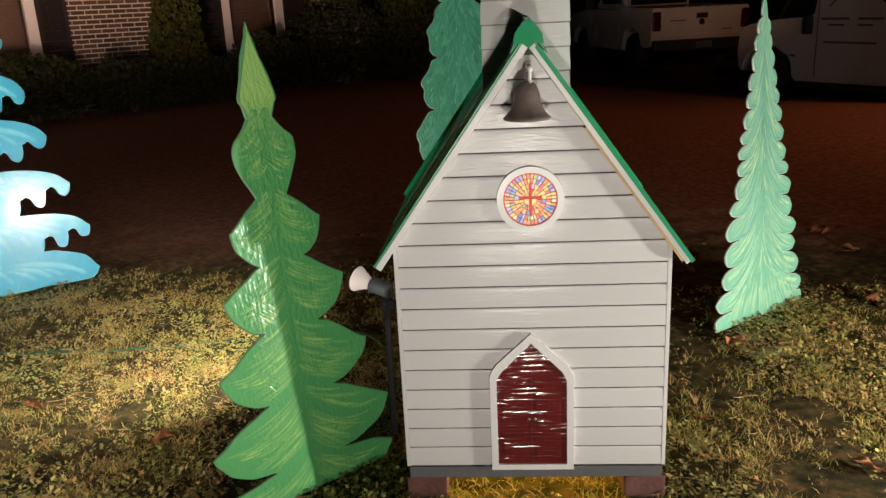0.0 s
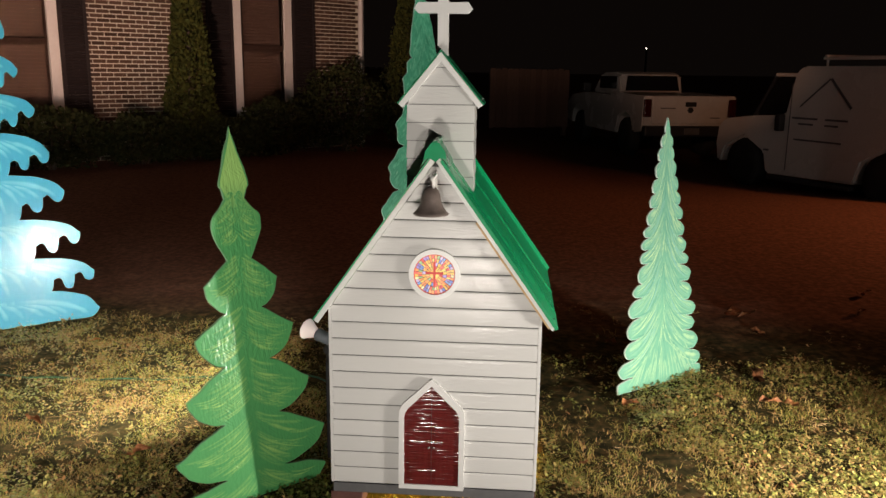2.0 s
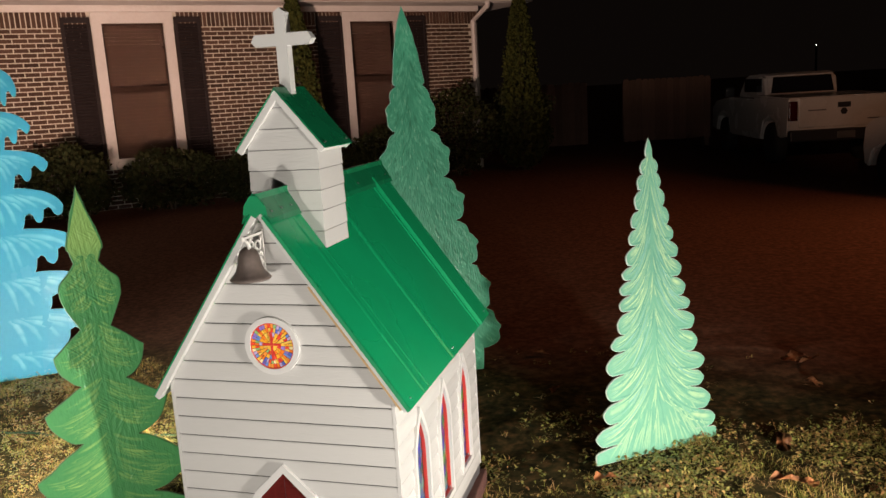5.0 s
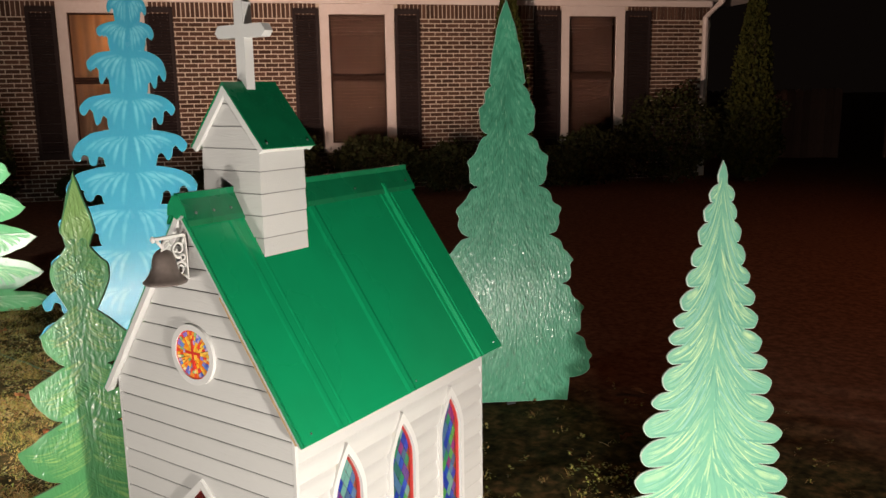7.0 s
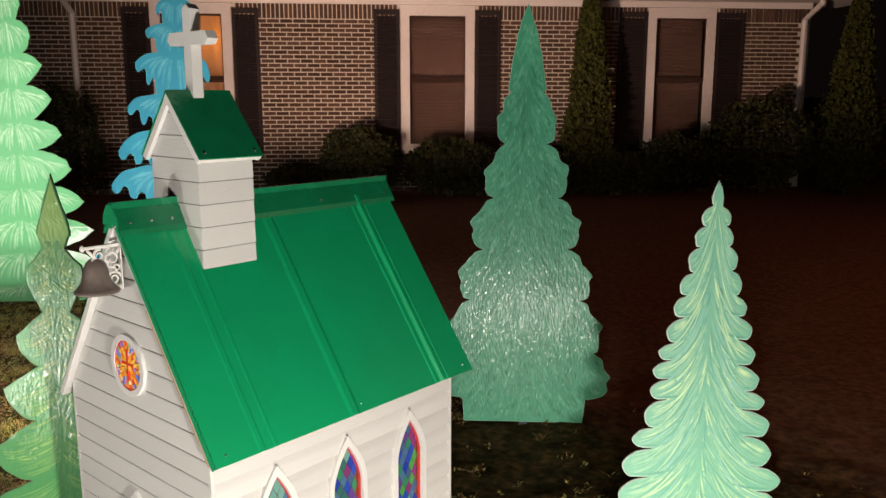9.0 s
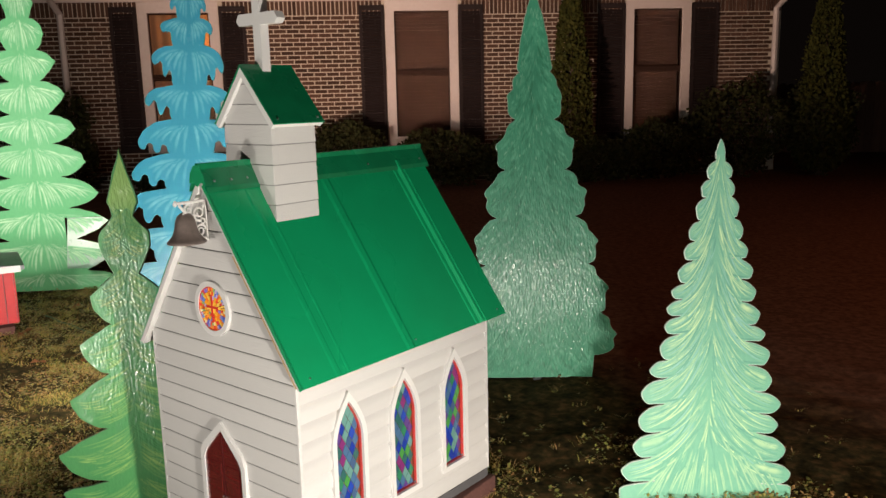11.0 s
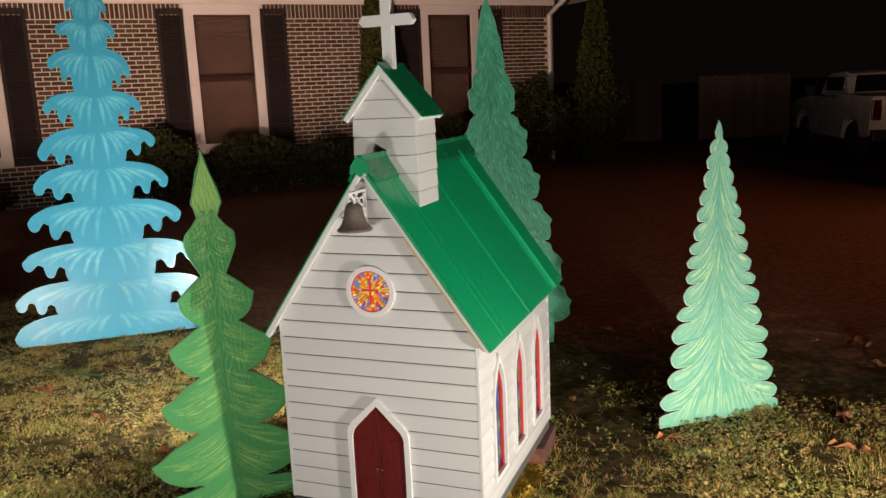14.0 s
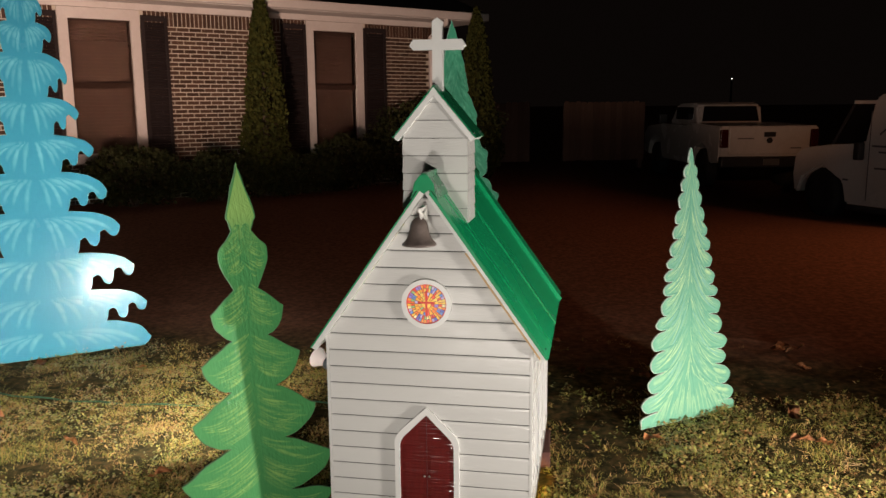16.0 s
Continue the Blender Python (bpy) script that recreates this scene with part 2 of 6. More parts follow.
def add_slab(bm, pts, y0, y1, m=None):
    """A flat shape in x and z, thick from y0 to y1."""
    a = [bm.verts.new((x, y0, z)) for x, z in pts]
    b = [bm.verts.new((x, y1, z)) for x, z in pts]
    n = len(pts)
    faces = [bm.faces.new(a), bm.faces.new(b[::-1])]
    for i in range(n):
        bm.faces.new((a[i], b[i], b[(i + 1) % n], a[(i + 1) % n]))
    bm.normal_update()
    bmesh.ops.triangulate(bm, faces=faces, ngon_method="EAR_CLIP")
    if m is not None:
        bmesh.ops.transform(bm, matrix=m, verts=a + b)
    return a + b


def slab(pts, y0, y1, m=None):
    bm = bmesh.new()
    add_slab(bm, pts, y0, y1, m)
    return bm


def add_ring(bm, outer, inner, y0, y1, m=None):
    """A frame between two closed shapes with the same number of points."""
    n = len(outer)
    v = [[bm.verts.new((x, y, z)) for x, z in pts] for pts in (outer, inner) for y in (y0, y1)]
    for i in range(n):
        j = (i + 1) % n
        for p, q in ((0, 2), (2, 3), (3, 1), (1, 0)):
            bm.faces.new((v[p][i], v[p][j], v[q][j], v[q][i]))
    if m is not None:
        bmesh.ops.transform(bm, matrix=m, verts=[x for r in v for x in r])


def ring(outer, inner, y0, y1, m=None):
    bm = bmesh.new()
    add_ring(bm, outer, inner, y0, y1, m)
    return bm


def lathe(profile, steps=24, m=None, bm=None):
    bm = bm or bmesh.new()
    rows = []
    for r, z in profile:
        rows.append([bm.verts.new((max(r, 1e-4) * math.cos(2 * math.pi * i / steps), max(r, 1e-4) * math.sin(2 * math.pi * i / steps), z)) for i in range(steps)])
    for a, b in zip(rows, rows[1:]):
        for i in range(steps):
            j = (i + 1) % steps
            bm.faces.new((a[i], a[j], b[j], b[i]))
    bm.faces.new(rows[0][::-1])
    bm.faces.new(rows[-1])
    if m is not None:
        bmesh.ops.transform(bm, matrix=m, verts=[v for r in rows for v in r])
    return bm


def tube(points, radius, steps=8, bm=None):
    """A round bar along points; radius is one number or one a point."""
    bm = bm or bmesh.new()
    pts = [Vector(p) for p in points]
    rad = radius if isinstance(radius, (list, tuple)) else [radius] * len(pts)
    rows = []
    for i, p in enumerate(pts):
        d = (pts[min(i + 1, len(pts) - 1)] - pts[max(i - 1, 0)]).normalized()
        side = d.orthogonal().normalized() if i == 0 else (side - d * side.dot(d)).normalized()
        up = d.cross(side)
        rows.append([bm.verts.new(p + rad[i] * (math.cos(2 * math.pi * k / steps) * side + math.sin(2 * math.pi * k / steps) * up)) for k in range(steps)])
    for a, b in zip(rows, rows[1:]):
        for k in range(steps):
            bm.faces.new((a[k], a[(k + 1) % steps], b[(k + 1) % steps], b[k]))
    bm.faces.new(rows[0][::-1])
    bm.faces.new(rows[-1])
    return bm


def smooth_line(pts, steps=5):
    """A Catmull-Rom line through points in a plane."""
    out = []
    n = len(pts)
    for i in range(n - 1):
        p0, p1, p2, p3 = pts[max(i - 1, 0)], pts[i], pts[i + 1], pts[min(i + 2, n - 1)]
        for k in range(steps):
            t = k / steps
            out.append(tuple(0.5 * (2 * b + (c - a) * t + (2 * a - 5 * b + 4 * c - d) * t * t + (3 * b - a - 3 * c + d) * t ** 3) for a, b, c, d in zip(p0, p1, p2, p3)))
    out.append(pts[-1])
    return out


def gothic(w, z0, spring, top, steps=10):
    """A pointed arch of half width w: from bottom left, over the point, to bottom right."""
    pts = [(-w, z0)]
    for i in range(steps + 1):
        t = i / steps
        pts.append((-w * (1 - t ** 1.55), spring + (top - spring) * t ** 0.92))
    for i in range(steps - 1, -1, -1):
        t = i / steps
        pts.append((w * (1 - t ** 1.55), spring + (top - spring) * t ** 0.92))
    pts.append((w, z0))
    return pts


# ---- ground ----
def rise(x, y):
    """The yard's height: flat near the display, falling a little towards the drive."""
    def step(v, a, b):
        t = min(max((v - a) / (b - a), 0), 1)
        return t * t * (3 - 2 * t)
    lumps = 0.010 * noise.noise((x * 6, y * 6, 0.4)) + 0.008 * noise.noise((x * 15, y * 15, 3.1)) + 0.004 * noise.noise((x * 38, y * 38, 8.2))
    lawn = step(y, 0.6, 1.0) * (1 - step(y, 3.9, 4.8)) * (1 - step(abs(x + 0.8), 3.6, 4.6))
    return GROUND + (lumps - 0.004) * lawn - 0.26 * step(y, 6, 12) * step(x, -0.5, 2.0) - 0.12 * step(y, 12.5, 15) * step(x, -0.5, 2.0)


def ground_material():
    m, tree, bsdf = nodes_of("yard_ground")
    n, l = tree.nodes, tree.links
    co = n.new("ShaderNodeTexCoord")
    sep = n.new("ShaderNodeSeparateXYZ")
    l.new(co.outputs["Object"], sep.inputs[0])
    wob = n.new("ShaderNodeTexNoise")
    wob.inputs["Scale"].default_value, wob.inputs["Detail"].default_value = 1.6, 5
    l.new(co.outputs["Object"], wob.inputs["Vector"])
    edge = n.new("ShaderNodeMath")
    edge.operation = "MULTIPLY_ADD"
    edge.inputs[1].default_value = 1.0
    l.new(wob.outputs[0], edge.inputs[0])
    l.new(sep.outputs["Y"], edge.inputs[2])
    cut = n.new("ShaderNodeMapRange")
    cut.inputs["From Min"].default_value, cut.inputs["From Max"].default_value = 3.95, 4.5
    l.new(edge.outputs[0], cut.inputs["Value"])
    soil = n.new("ShaderNodeTexNoise")
    soil.inputs["Scale"].default_value, soil.inputs["Detail"].default_value = 30, 8
    l.new(co.outputs["Object"], soil.inputs["Vector"])
    lawn = n.new("ShaderNodeValToRGB")
    el = lawn.color_ramp.elements
    el[0].position, el[0].color = 0.32, (0.014, 0.012, 0.005, 1)
    el[1].position, el[1].color = 0.68, (0.10, 0.060, 0.024, 1)
    e = el.new(0.5)
    e.color = (0.040, 0.033, 0.012, 1)
    l.new(soil.outputs[0], lawn.inputs[0])
    drive = n.new("ShaderNodeValToRGB")
    el = drive.color_ramp.elements
    el[0].position, el[0].color = 0.35, (0.10, 0.050, 0.032, 1)
    el[1].position, el[1].color = 0.75, (0.23, 0.115, 0.070, 1)
    l.new(soil.outputs[0], drive.inputs[0])
    mix = n.new("ShaderNodeMix")
    mix.data_type = "RGBA"
    l.new(cut.outputs[0], mix.inputs["Factor"])
    l.new(lawn.outputs[0], mix.inputs[6])
    l.new(drive.outputs[0], mix.inputs[7])
    l.new(mix.outputs[2], bsdf.inputs["Base Color"])
    bsdf.inputs["Roughness"].default_value = 0.95
    bsdf.inputs["Specular IOR Level"].default_value = 0.1
    b = n.new("ShaderNodeBump")
    b.inputs["Strength"].default_value, b.inputs["Distance"].default_value = 0.25, 0.010
    l.new(soil.outputs[0], b.inputs["Height"])
    l.new(b.outputs[0], bsdf.inputs["Normal"])
    return m


def build_ground():
    xs = sorted({-900, -300, -100, -40, 40, 100, 300, 900} | set(range(-20, 21)) | {round(-5.2 + 0.045 * k, 4) for k in range(178)})
    ys = sorted({-900, -300, -100, -40, -15, 60, 120, 300, 900} | set(range(-8, 31)) | {round(0.6 + 0.045 * k, 4) for k in range(94)})
    verts = [(x, y, rise(x, y)) for y in ys for x in xs]
    w = len(xs)
    faces = [(j * w + i, j * w + i + 1, (j + 1) * w + i + 1, (j + 1) * w + i) for j in range(len(ys) - 1) for i in range(w - 1)]
    me = bpy.data.meshes.new("ground")
    me.from_pydata(verts, [], faces)
    me.polygons.foreach_set("use_smooth", [True] * len(me.polygons))
    me.materials.append(ground_material())
    return tagged(new("ground", me), "dark reddish dirt yard with a patchy autumn lawn", "ground", kind="structure")


build_ground()


# ---- church ----
CX, X0, X1 = 0.05, -0.236, 0.336
Y0, Y1 = 1.71, 2.45
HALF = (X1 - X0) / 2
EAVE_X, EAVE_Z, RIDGE_Z = 0.338, 0.535, 1.012
SLOPE = (RIDGE_Z - EAVE_Z) / EAVE_X
ROOF_Y0, ROOF_Y1 = 1.692, 2.492
BOARD = 0.0486
church = thing("church", pose(CX, Y0, 0.0), "small white clapboard church model with a green metal roof and steeple", "church model")
LEN = Y1 - Y0


def gable_z(x):
    return RIDGE_Z - 0.034 - SLOPE * abs(x)


def arch_half(z, w, z0, spring, top):
    """Half the width of a pointed opening at a height, as gothic() draws it."""
    if z < z0 or z > top:
        return 0.0
    if z <= spring:
        return w
    return w * (1 - ((z - spring) / (top - spring)) ** (1.55 / 0.92))


COVE = ((0.0, -0.0015), (0.0, 0.88), (0.03, 0.98), (0.15, 1.0), (0.28, 1.0), (0.40, 1.0), (0.50, 1.0), (0.61, 0.93), (0.72, 0.76), (0.83, 0.50), (0.92, 0.26), (1.0, 0.10))
PLAIN = ((0.0, 0.002), (0.0, 0.96), (0.03, 1.0), (0.2, 1.0), (0.4, 1.0), (0.6, 0.99), (0.8, 0.96), (0.92, 0.90), (0.97, 0.80), (1.0, 0.60))


def cove_board(left, right, z0, z1, deep, gap, profile):
    """One clapboard facing -y: a flat face that coves back towards its top, with ends that follow left(z) and right(z)."""
    bm = bmesh.new()
    h = z1 - z0 - gap - 0.0002
    rows = []
    for k, (f, y) in enumerate(profile):
        z = z0 + gap + h * f
        a, b = left(z), right(z)
        if b - a < 0.0008:
            a = b = (a + b) / 2
            a, b = a - 0.0004, b + 0.0004
        y = -deep * y if k else y
        rows.append((bm.verts.new((a, y, z)), bm.verts.new((b, y, z))))
    for p, q in zip(rows, rows[1:]):
        bm.faces.new((p[0], p[1], q[1], q[0]))
    for side in (0, 1):
        bm.faces.new([bm.verts.new(r[side].co) for r in rows])
    sharp = [e for e in bm.edges if e.verts[0] in rows[1] and e.verts[1] in rows[1]]
    bmesh.ops.split_edges(bm, edges=sharp)
    return finish("clapboard", bm, siding_white, True)


def clad(wall, x0, x1, z0, z1, arches=(), gable=False, deep=0.0085, gap=0.0016, profile=COVE):
    """Clapboards over a wall, cut round pointed windows at arches and by the gable if asked."""
    z = z0
    while z < z1 - 0.004:
        top = min(z + BOARD, z1)
        near = [c for c in arches if z < 0.458 and top > 0.116]

        def end(c, sign):
            return lambda v: c + sign * arch_half(v, 0.053, 0.116, 0.345, 0.458)

        def edge(x, sign):
            if not gable:
                return lambda v: x
            return lambda v: sign * min(abs(x), max((gable_z(0) - v) / SLOPE, 0.001))
        stops = [edge(x0, -1)]
        for c in near:
            stops += [end(c, -1), end(c, 1)]
        stops.append(edge(x1, 1))
        if not gable or gable_z(0) - z > 0.015:
            for left, right in zip(stops[::2], stops[1::2]):
                piece("clapboard", cove_board(left, right, z, top, deep, gap, profile), wall, Matrix())
        z = top


def build_church():
    # front and back gables, as thick boards with their openings
    base = 0.041
    outline = [(-HALF, base), (HALF, base), (HALF, gable_z(HALF)), (0, gable_z(0)), (-HALF, gable_z(HALF))]
    front = part("front_wall", slab(outline, 0.0022, 0.014), gap_grey, church, "white gable wall with painted clapboards")
    clad(front, -HALF, HALF, base, gable_z(0), (), True, 0.0048, 0.0028, PLAIN)
    part("back_wall", slab(outline, LEN - 0.012, LEN), trim_white, church)
    # side walls with three pointed windows each on the right
    wins = [0.155, 0.362, 0.576]
    zt = gable_z(HALF)
    for side in (-1, 1):
        m = Matrix.Translation((HALF * side, 0, 0)) @ pose(0, 0, 0, 0, 0, 90)
        if side < 0:
            m = Matrix.Translation((-HALF, LEN, 0)) @ pose(0, 0, 0, 0, 0, -90)
        bm = bmesh.new()
        y = 0.0
        stops = [0.014]
        for c in wins:
            stops += [c - 0.050, c + 0.050]
        stops.append(LEN - 0.012)
        for a, b in zip(stops[::2], stops[1::2]):
            add_box(bm, a, b, 0.0022, 0.014, base, zt - 0.004)
        for c in wins:
            add_box(bm, c - 0.050, c + 0.050, 0.0022, 0.014, base, 0.118)
            add_box(bm, c - 0.050, c + 0.050, 0.0022, 0.014, 0.465, zt - 0.004)
        wall = part("side_wall", bm, soft_groove, church, "white clapboard side wall with pointed windows", at=m)
        clad(wall, 0.0035, LEN - 0.0035, base, zt - 0.03, wins)
        part("frieze_board", box(0.0, LEN, -0.0092, 0.002, zt - 0.03, zt + 0.006, 0.001), trim_white, wall)
        for c in wins:
            gothic_window(wall, c)
    # skirt boards
    for x0, x1, y0, y1 in ((-HALF - 0.003, HALF + 0.003, -0.006, 0.012), (-HALF - 0.003, HALF + 0.003, LEN - 0.012, LEN + 0.006)):
        part("skirt_board", box(x0, x1, y0, y1, 0.012, 0.0395, 0.001), skirt_grey, church, "grey skirt board")
    for x0, x1 in ((-HALF - 0.006, -HALF + 0.012), (HALF - 0.012, HALF + 0.006)):
        part("skirt_board", box(x0, x1, 0.0125, LEN - 0.0125, 0.012, 0.0395, 0.001), skirt_grey, church)
    for x in (-HALF, HALF):
        part("corner_trim", box(x + (-0.0090 if x < 0 else 0.0003), x + (-0.0003 if x < 0 else 0.0090), -0.0052, 0.0030, 0.042, zt - 0.004, 0.0008), siding_white, church)
        part("corner_trim", box(x + (-0.0090 if x < 0 else 0.0003), x + (-0.0003 if x < 0 else 0.0090), LEN - 0.0030, LEN + 0.0040, 0.042, zt - 0.004, 0.0008), siding_white, church)
        part("corner_post", box(x - (0.001 if x < 0 else 0.013), x + (0.013 if x < 0 else 0.001), 0.015, 0.028, 0.04, zt - 0.004), trim_white, church)
    roof()
    rose_window()
    door()
    steeple()
    cross()
    bracket()


def gothic_window(wall, c):
    """A recessed pointed window: white frame, red reveal and lozenge panes."""
    at = Matrix.Translation((c, 0, 0))
    win = part("window", ring(gothic(0.060, 0.108, 0.345, 0.470), gothic(0.046, 0.124, 0.345, 0.445), -0.0145, -0.001), trim_white, wall, "white frame of a pointed stained-glass window", at=at)
    part("reveal", ring(gothic(0.0490, 0.1210, 0.345, 0.4500), gothic(0.0452, 0.1248, 0.345, 0.4436), -0.0056, 0.0042), red_edge, win, "red painted window reveal")
    part("glass_sheet", slab(gothic(0.0485, 0.1215, 0.345, 0.449), 0.0065, 0.0085), lead, win, "dark sheet behind the panes")
    w, h = 0.0115, 0.0205
    me = finish("pane", slab([(0, -h * 0.93), (w * 0.92, 0), (0, h * 0.93), (-w * 0.92, 0)], 0.0044, 0.0063), stained)

    def width_at(z):
        if z <= 0.345:
            return 0.046
        t = min((z - 0.345) / 0.100, 1) ** (1 / 0.92)
        return 0.046 * (1 - t ** 1.55)
    row = 0
    z = 0.124
    while z < 0.44:
        x = -0.0575 + (w if row % 2 else 0)
        while x < 0.062:
            if abs(x) < width_at(z) - 0.002:
                piece("pane", me, win, Matrix.Translation((x, 0, z)))
            x += 2 * w
        z, row = z + h, row + 1


def roof():
    ang = math.degrees(math.atan(SLOPE))
    run = math.hypot(EAVE_X, RIDGE_Z - EAVE_Z)
    y0, y1 = ROOF_Y0 - Y0, ROOF_Y1 - Y0
    for side in (-1, 1):
        # local frame: x down the slope, z out of the roof
        m = Matrix.Translation((0, 0, RIDGE_Z)) @ Matrix.Diagonal((side, 1, 1, 1)) @ pose(0, 0, 0, 0, ang, 0)
        panel = part("roof_panel", box(0, run, y0, y1, -0.004, 0, 0.0, m), roof_green, church, "green enamelled steel roof sheet")
        for y, w, h in ((0.112, 0.010, 0.0015), (0.146, 0.005, 0.0009), (0.372, 0.017, 0.0030), (0.655, 0.005, 0.003), (0.678, 0.010, 0.010), (0.700, 0.004, 0.003)):
            bm = bmesh.new()
            y = y + y0 + 0.0
            pts = [(y - w, 0.0002), (y - w * 0.45, h), (y + w * 0.45, h), (y + w, 0.0002)]
            v = [bm.verts.new((x, a, b)) for x in (0.03, run) for a, b in pts]
            for i in range(3):
                bm.faces.new((v[i], v[i + 1], v[i + 5], v[i + 4]))
            bm.faces.new(v[0:4])
            bm.faces.new(v[4:8][::-1])
            bm.faces.new((v[0], v[3], v[7], v[4]))
            bmesh.ops.transform(bm, matrix=m, verts=bm.verts)
            part("rib", bm, roof_green, panel)
        for y in (0.03, 0.40, 0.77):
            part("screw", lathe([(0.0025, 0.0), (0.0025, 0.0015), (0.001, 0.003)], 8, m @ Matrix.Translation((run - 0.02, y + y0, 0))), screw_steel, panel)
        # boards under the sheet's ends
        for a, b in ((y0 - 0.002, y0 + 0.020), (y1 - 0.020, y1 - 0.002)):
            part("fascia_board", box(0.002, run - 0.002, a, b, -0.0185, -0.0045, 0.001, m), trim_white, church, "white gable fascia board")
        if side > 0:
            part("drip_edge", box(0.034, run, y0 - 0.0052, y0 - 0.0024, -0.0088, 0.0002, 0.0, m), fold_green, church, "folded green edge of the roof sheet")
            part("sheathing_edge", box(run * 0.38, run - 0.012, y0 - 0.0018, y0 + 0.018, -0.0236, -0.0187, 0.0, m), raw_wood, church, "bare wooden edge under the roof sheet")
        part("eave_board", box(run - 0.014, run - 0.003, y0 + 0.021, y1 - 0.021, -0.016, -0.0045, 0.0, m), trim_white, church)
    a, d0, d1 = math.radians(ang), 0.0046, 0.0184
    for y in (y0 - 0.0026, y1 - 0.019):
        part("peak_block", slab([(0, RIDGE_Z - d0 / math.cos(a) + 0.004), (d1 * math.sin(a), RIDGE_Z - d1 * math.cos(a)), (0, RIDGE_Z - d1 / math.cos(a)), (-d1 * math.sin(a), RIDGE_Z - d1 * math.cos(a))], y, y + 0.018), trim_white, church)
    # ridge cap in two lengths, with the steeple between them
    for a, b in ((y0 - 0.006, 0.134), (0.277, y1 + 0.014)):
        bm = bmesh.new()
        w, t = 0.058, 0.003
        ca, sa = math.cos(math.radians(ang)), math.sin(math.radians(ang))
        prof = [(-w * ca - 0.004, -w * sa - 0.012), (-w * ca, -w * sa), (-0.006, -0.004), (-0.006, 0.010), (0.006, 0.010), (0.006, -0.004), (w * ca, -w * sa), (w * ca + 0.004, -w * sa - 0.012), (w * ca - 0.002, -w * sa - 0.004), (0, -0.010), (-w * ca + 0.002, -w * sa - 0.004)]
        add_slab(bm, prof, a, b, Matrix.Translation((0, 0, RIDGE_Z + 0.012)))
        cap = part("ridge_cap", bm, cap_green, church, "green folded steel ridge cap")
        if a < 0:
            part("end_fold", slab([(0.001, -0.044), (0.013, -0.033), (0.030, -0.036), (0.027, -0.016), (0.009, 0.008), (-0.010, 0.007), (-0.026, -0.015), (-0.030, -0.037), (-0.014, -0.034)], a - 0.003, a - 0.0005, Matrix.Translation((0, 0, RIDGE_Z + 0.010))), fold_green, cap, "folded green end of the ridge cap")
        for y in (a + 0.03, (a + b) / 2, b - 0.03):
            for s in (-1, 1):
                part("screw", lathe([(0.0035, 0), (0.0035, 0.002), (0.0015, 0.0035)], 8, Matrix.Translation((0, y, RIDGE_Z + 0.012)) @ Matrix.Diagonal((s, 1, 1, 1)) @ pose(0, 0, 0, 0, ang, 0) @ Matrix.Translation((0.042, 0, 0.0))), screw_steel, cap)


def disc(r, steps=40, cx=0.0, cz=0.0):
    return [(cx + r * math.cos(2 * math.pi * i / steps), cz + r * math.sin(2 * math.pi * i / steps)) for i in range(steps)]


def rose_window():
    z = 0.672
    at = Matrix.Translation((0.0, -0.0012, z))
    win = part("rose_window", ring(disc(0.070), disc(0.0565), -0.0115, 0.003), trim_white, church, "round window with orange and blue glass", at=at)
    part("backing", slab(disc(0.058), -0.0062, -0.0045), rose_lead, win, "orange leaded backing")
    part("centre_pane", slab(disc(0.0128, 16), -0.0088, -0.0063), rose_glass, win)
    k = 0
    part("rim", ring(disc(0.0568), disc(0.0540), -0.0088, -0.0040), rose_red, win, "thin red glass rim")
    for ri, ro, n in ((0.0138, 0.0225, 20), (0.0235, 0.0330, 20), (0.0340, 0.0435, 40), (0.0445, 0.0535, 40)):
        step = 2 * math.pi / n
        g = 0.0009 / ro
        pts = []
        for i in range(4):
            a = -step / 2 + g + (step - 2 * g) * i / 3
            pts.append((ro * math.cos(a), ro * math.sin(a)))
        for i in range(3, -1, -1):
            a = -step / 2 + g + (step - 2 * g) * i / 3
            pts.append((ri * math.cos(a), ri * math.sin(a)))
        warm, cold = (finish("rose_pane", slab(pts, -0.0088, -0.0063), m) for m in (rose_glass, rose_blue))
        for i in range(n):
            wedge = int((i + 0.5) * 20 / n)
            blue = (wedge % 5 == 1 and k > 1) or (wedge % 5 == 3 and k == 3) or (wedge % 5 == 0 and k == 1)
            piece("rose_pane", cold if blue else warm, win, pose(0, 0, 0, 0, step * (i + 0.5) * 57.29578, 0))
        k += 1
    part("glass_cross", slab([(-0.003, -0.036), (0.003, -0.036), (0.003, 0.001), (0.024, 0.001), (0.024, 0.007), (0.003, 0.007), (0.003, 0.036), (-0.003, 0.036), (-0.003, 0.007), (-0.024, 0.007), (-0.024, 0.001), (-0.003, 0.001)], -0.0102, -0.0089), rose_red, win, "red glass cross")


def door_arch(w, z0, spring, top):
    mid = spring + (top - spring) * 0.22
    return smooth_line([(-w, z0), (-w, spring - 0.03), (-w * 0.98, spring), (-w * 0.86, mid)], 3)[:-1] + [(-w * 0.86, mid), (0, top), (w * 0.86, mid)] + smooth_line([(w * 0.86, mid), (w * 0.98, spring), (w, spring - 0.03), (w, z0)], 3)[1:]


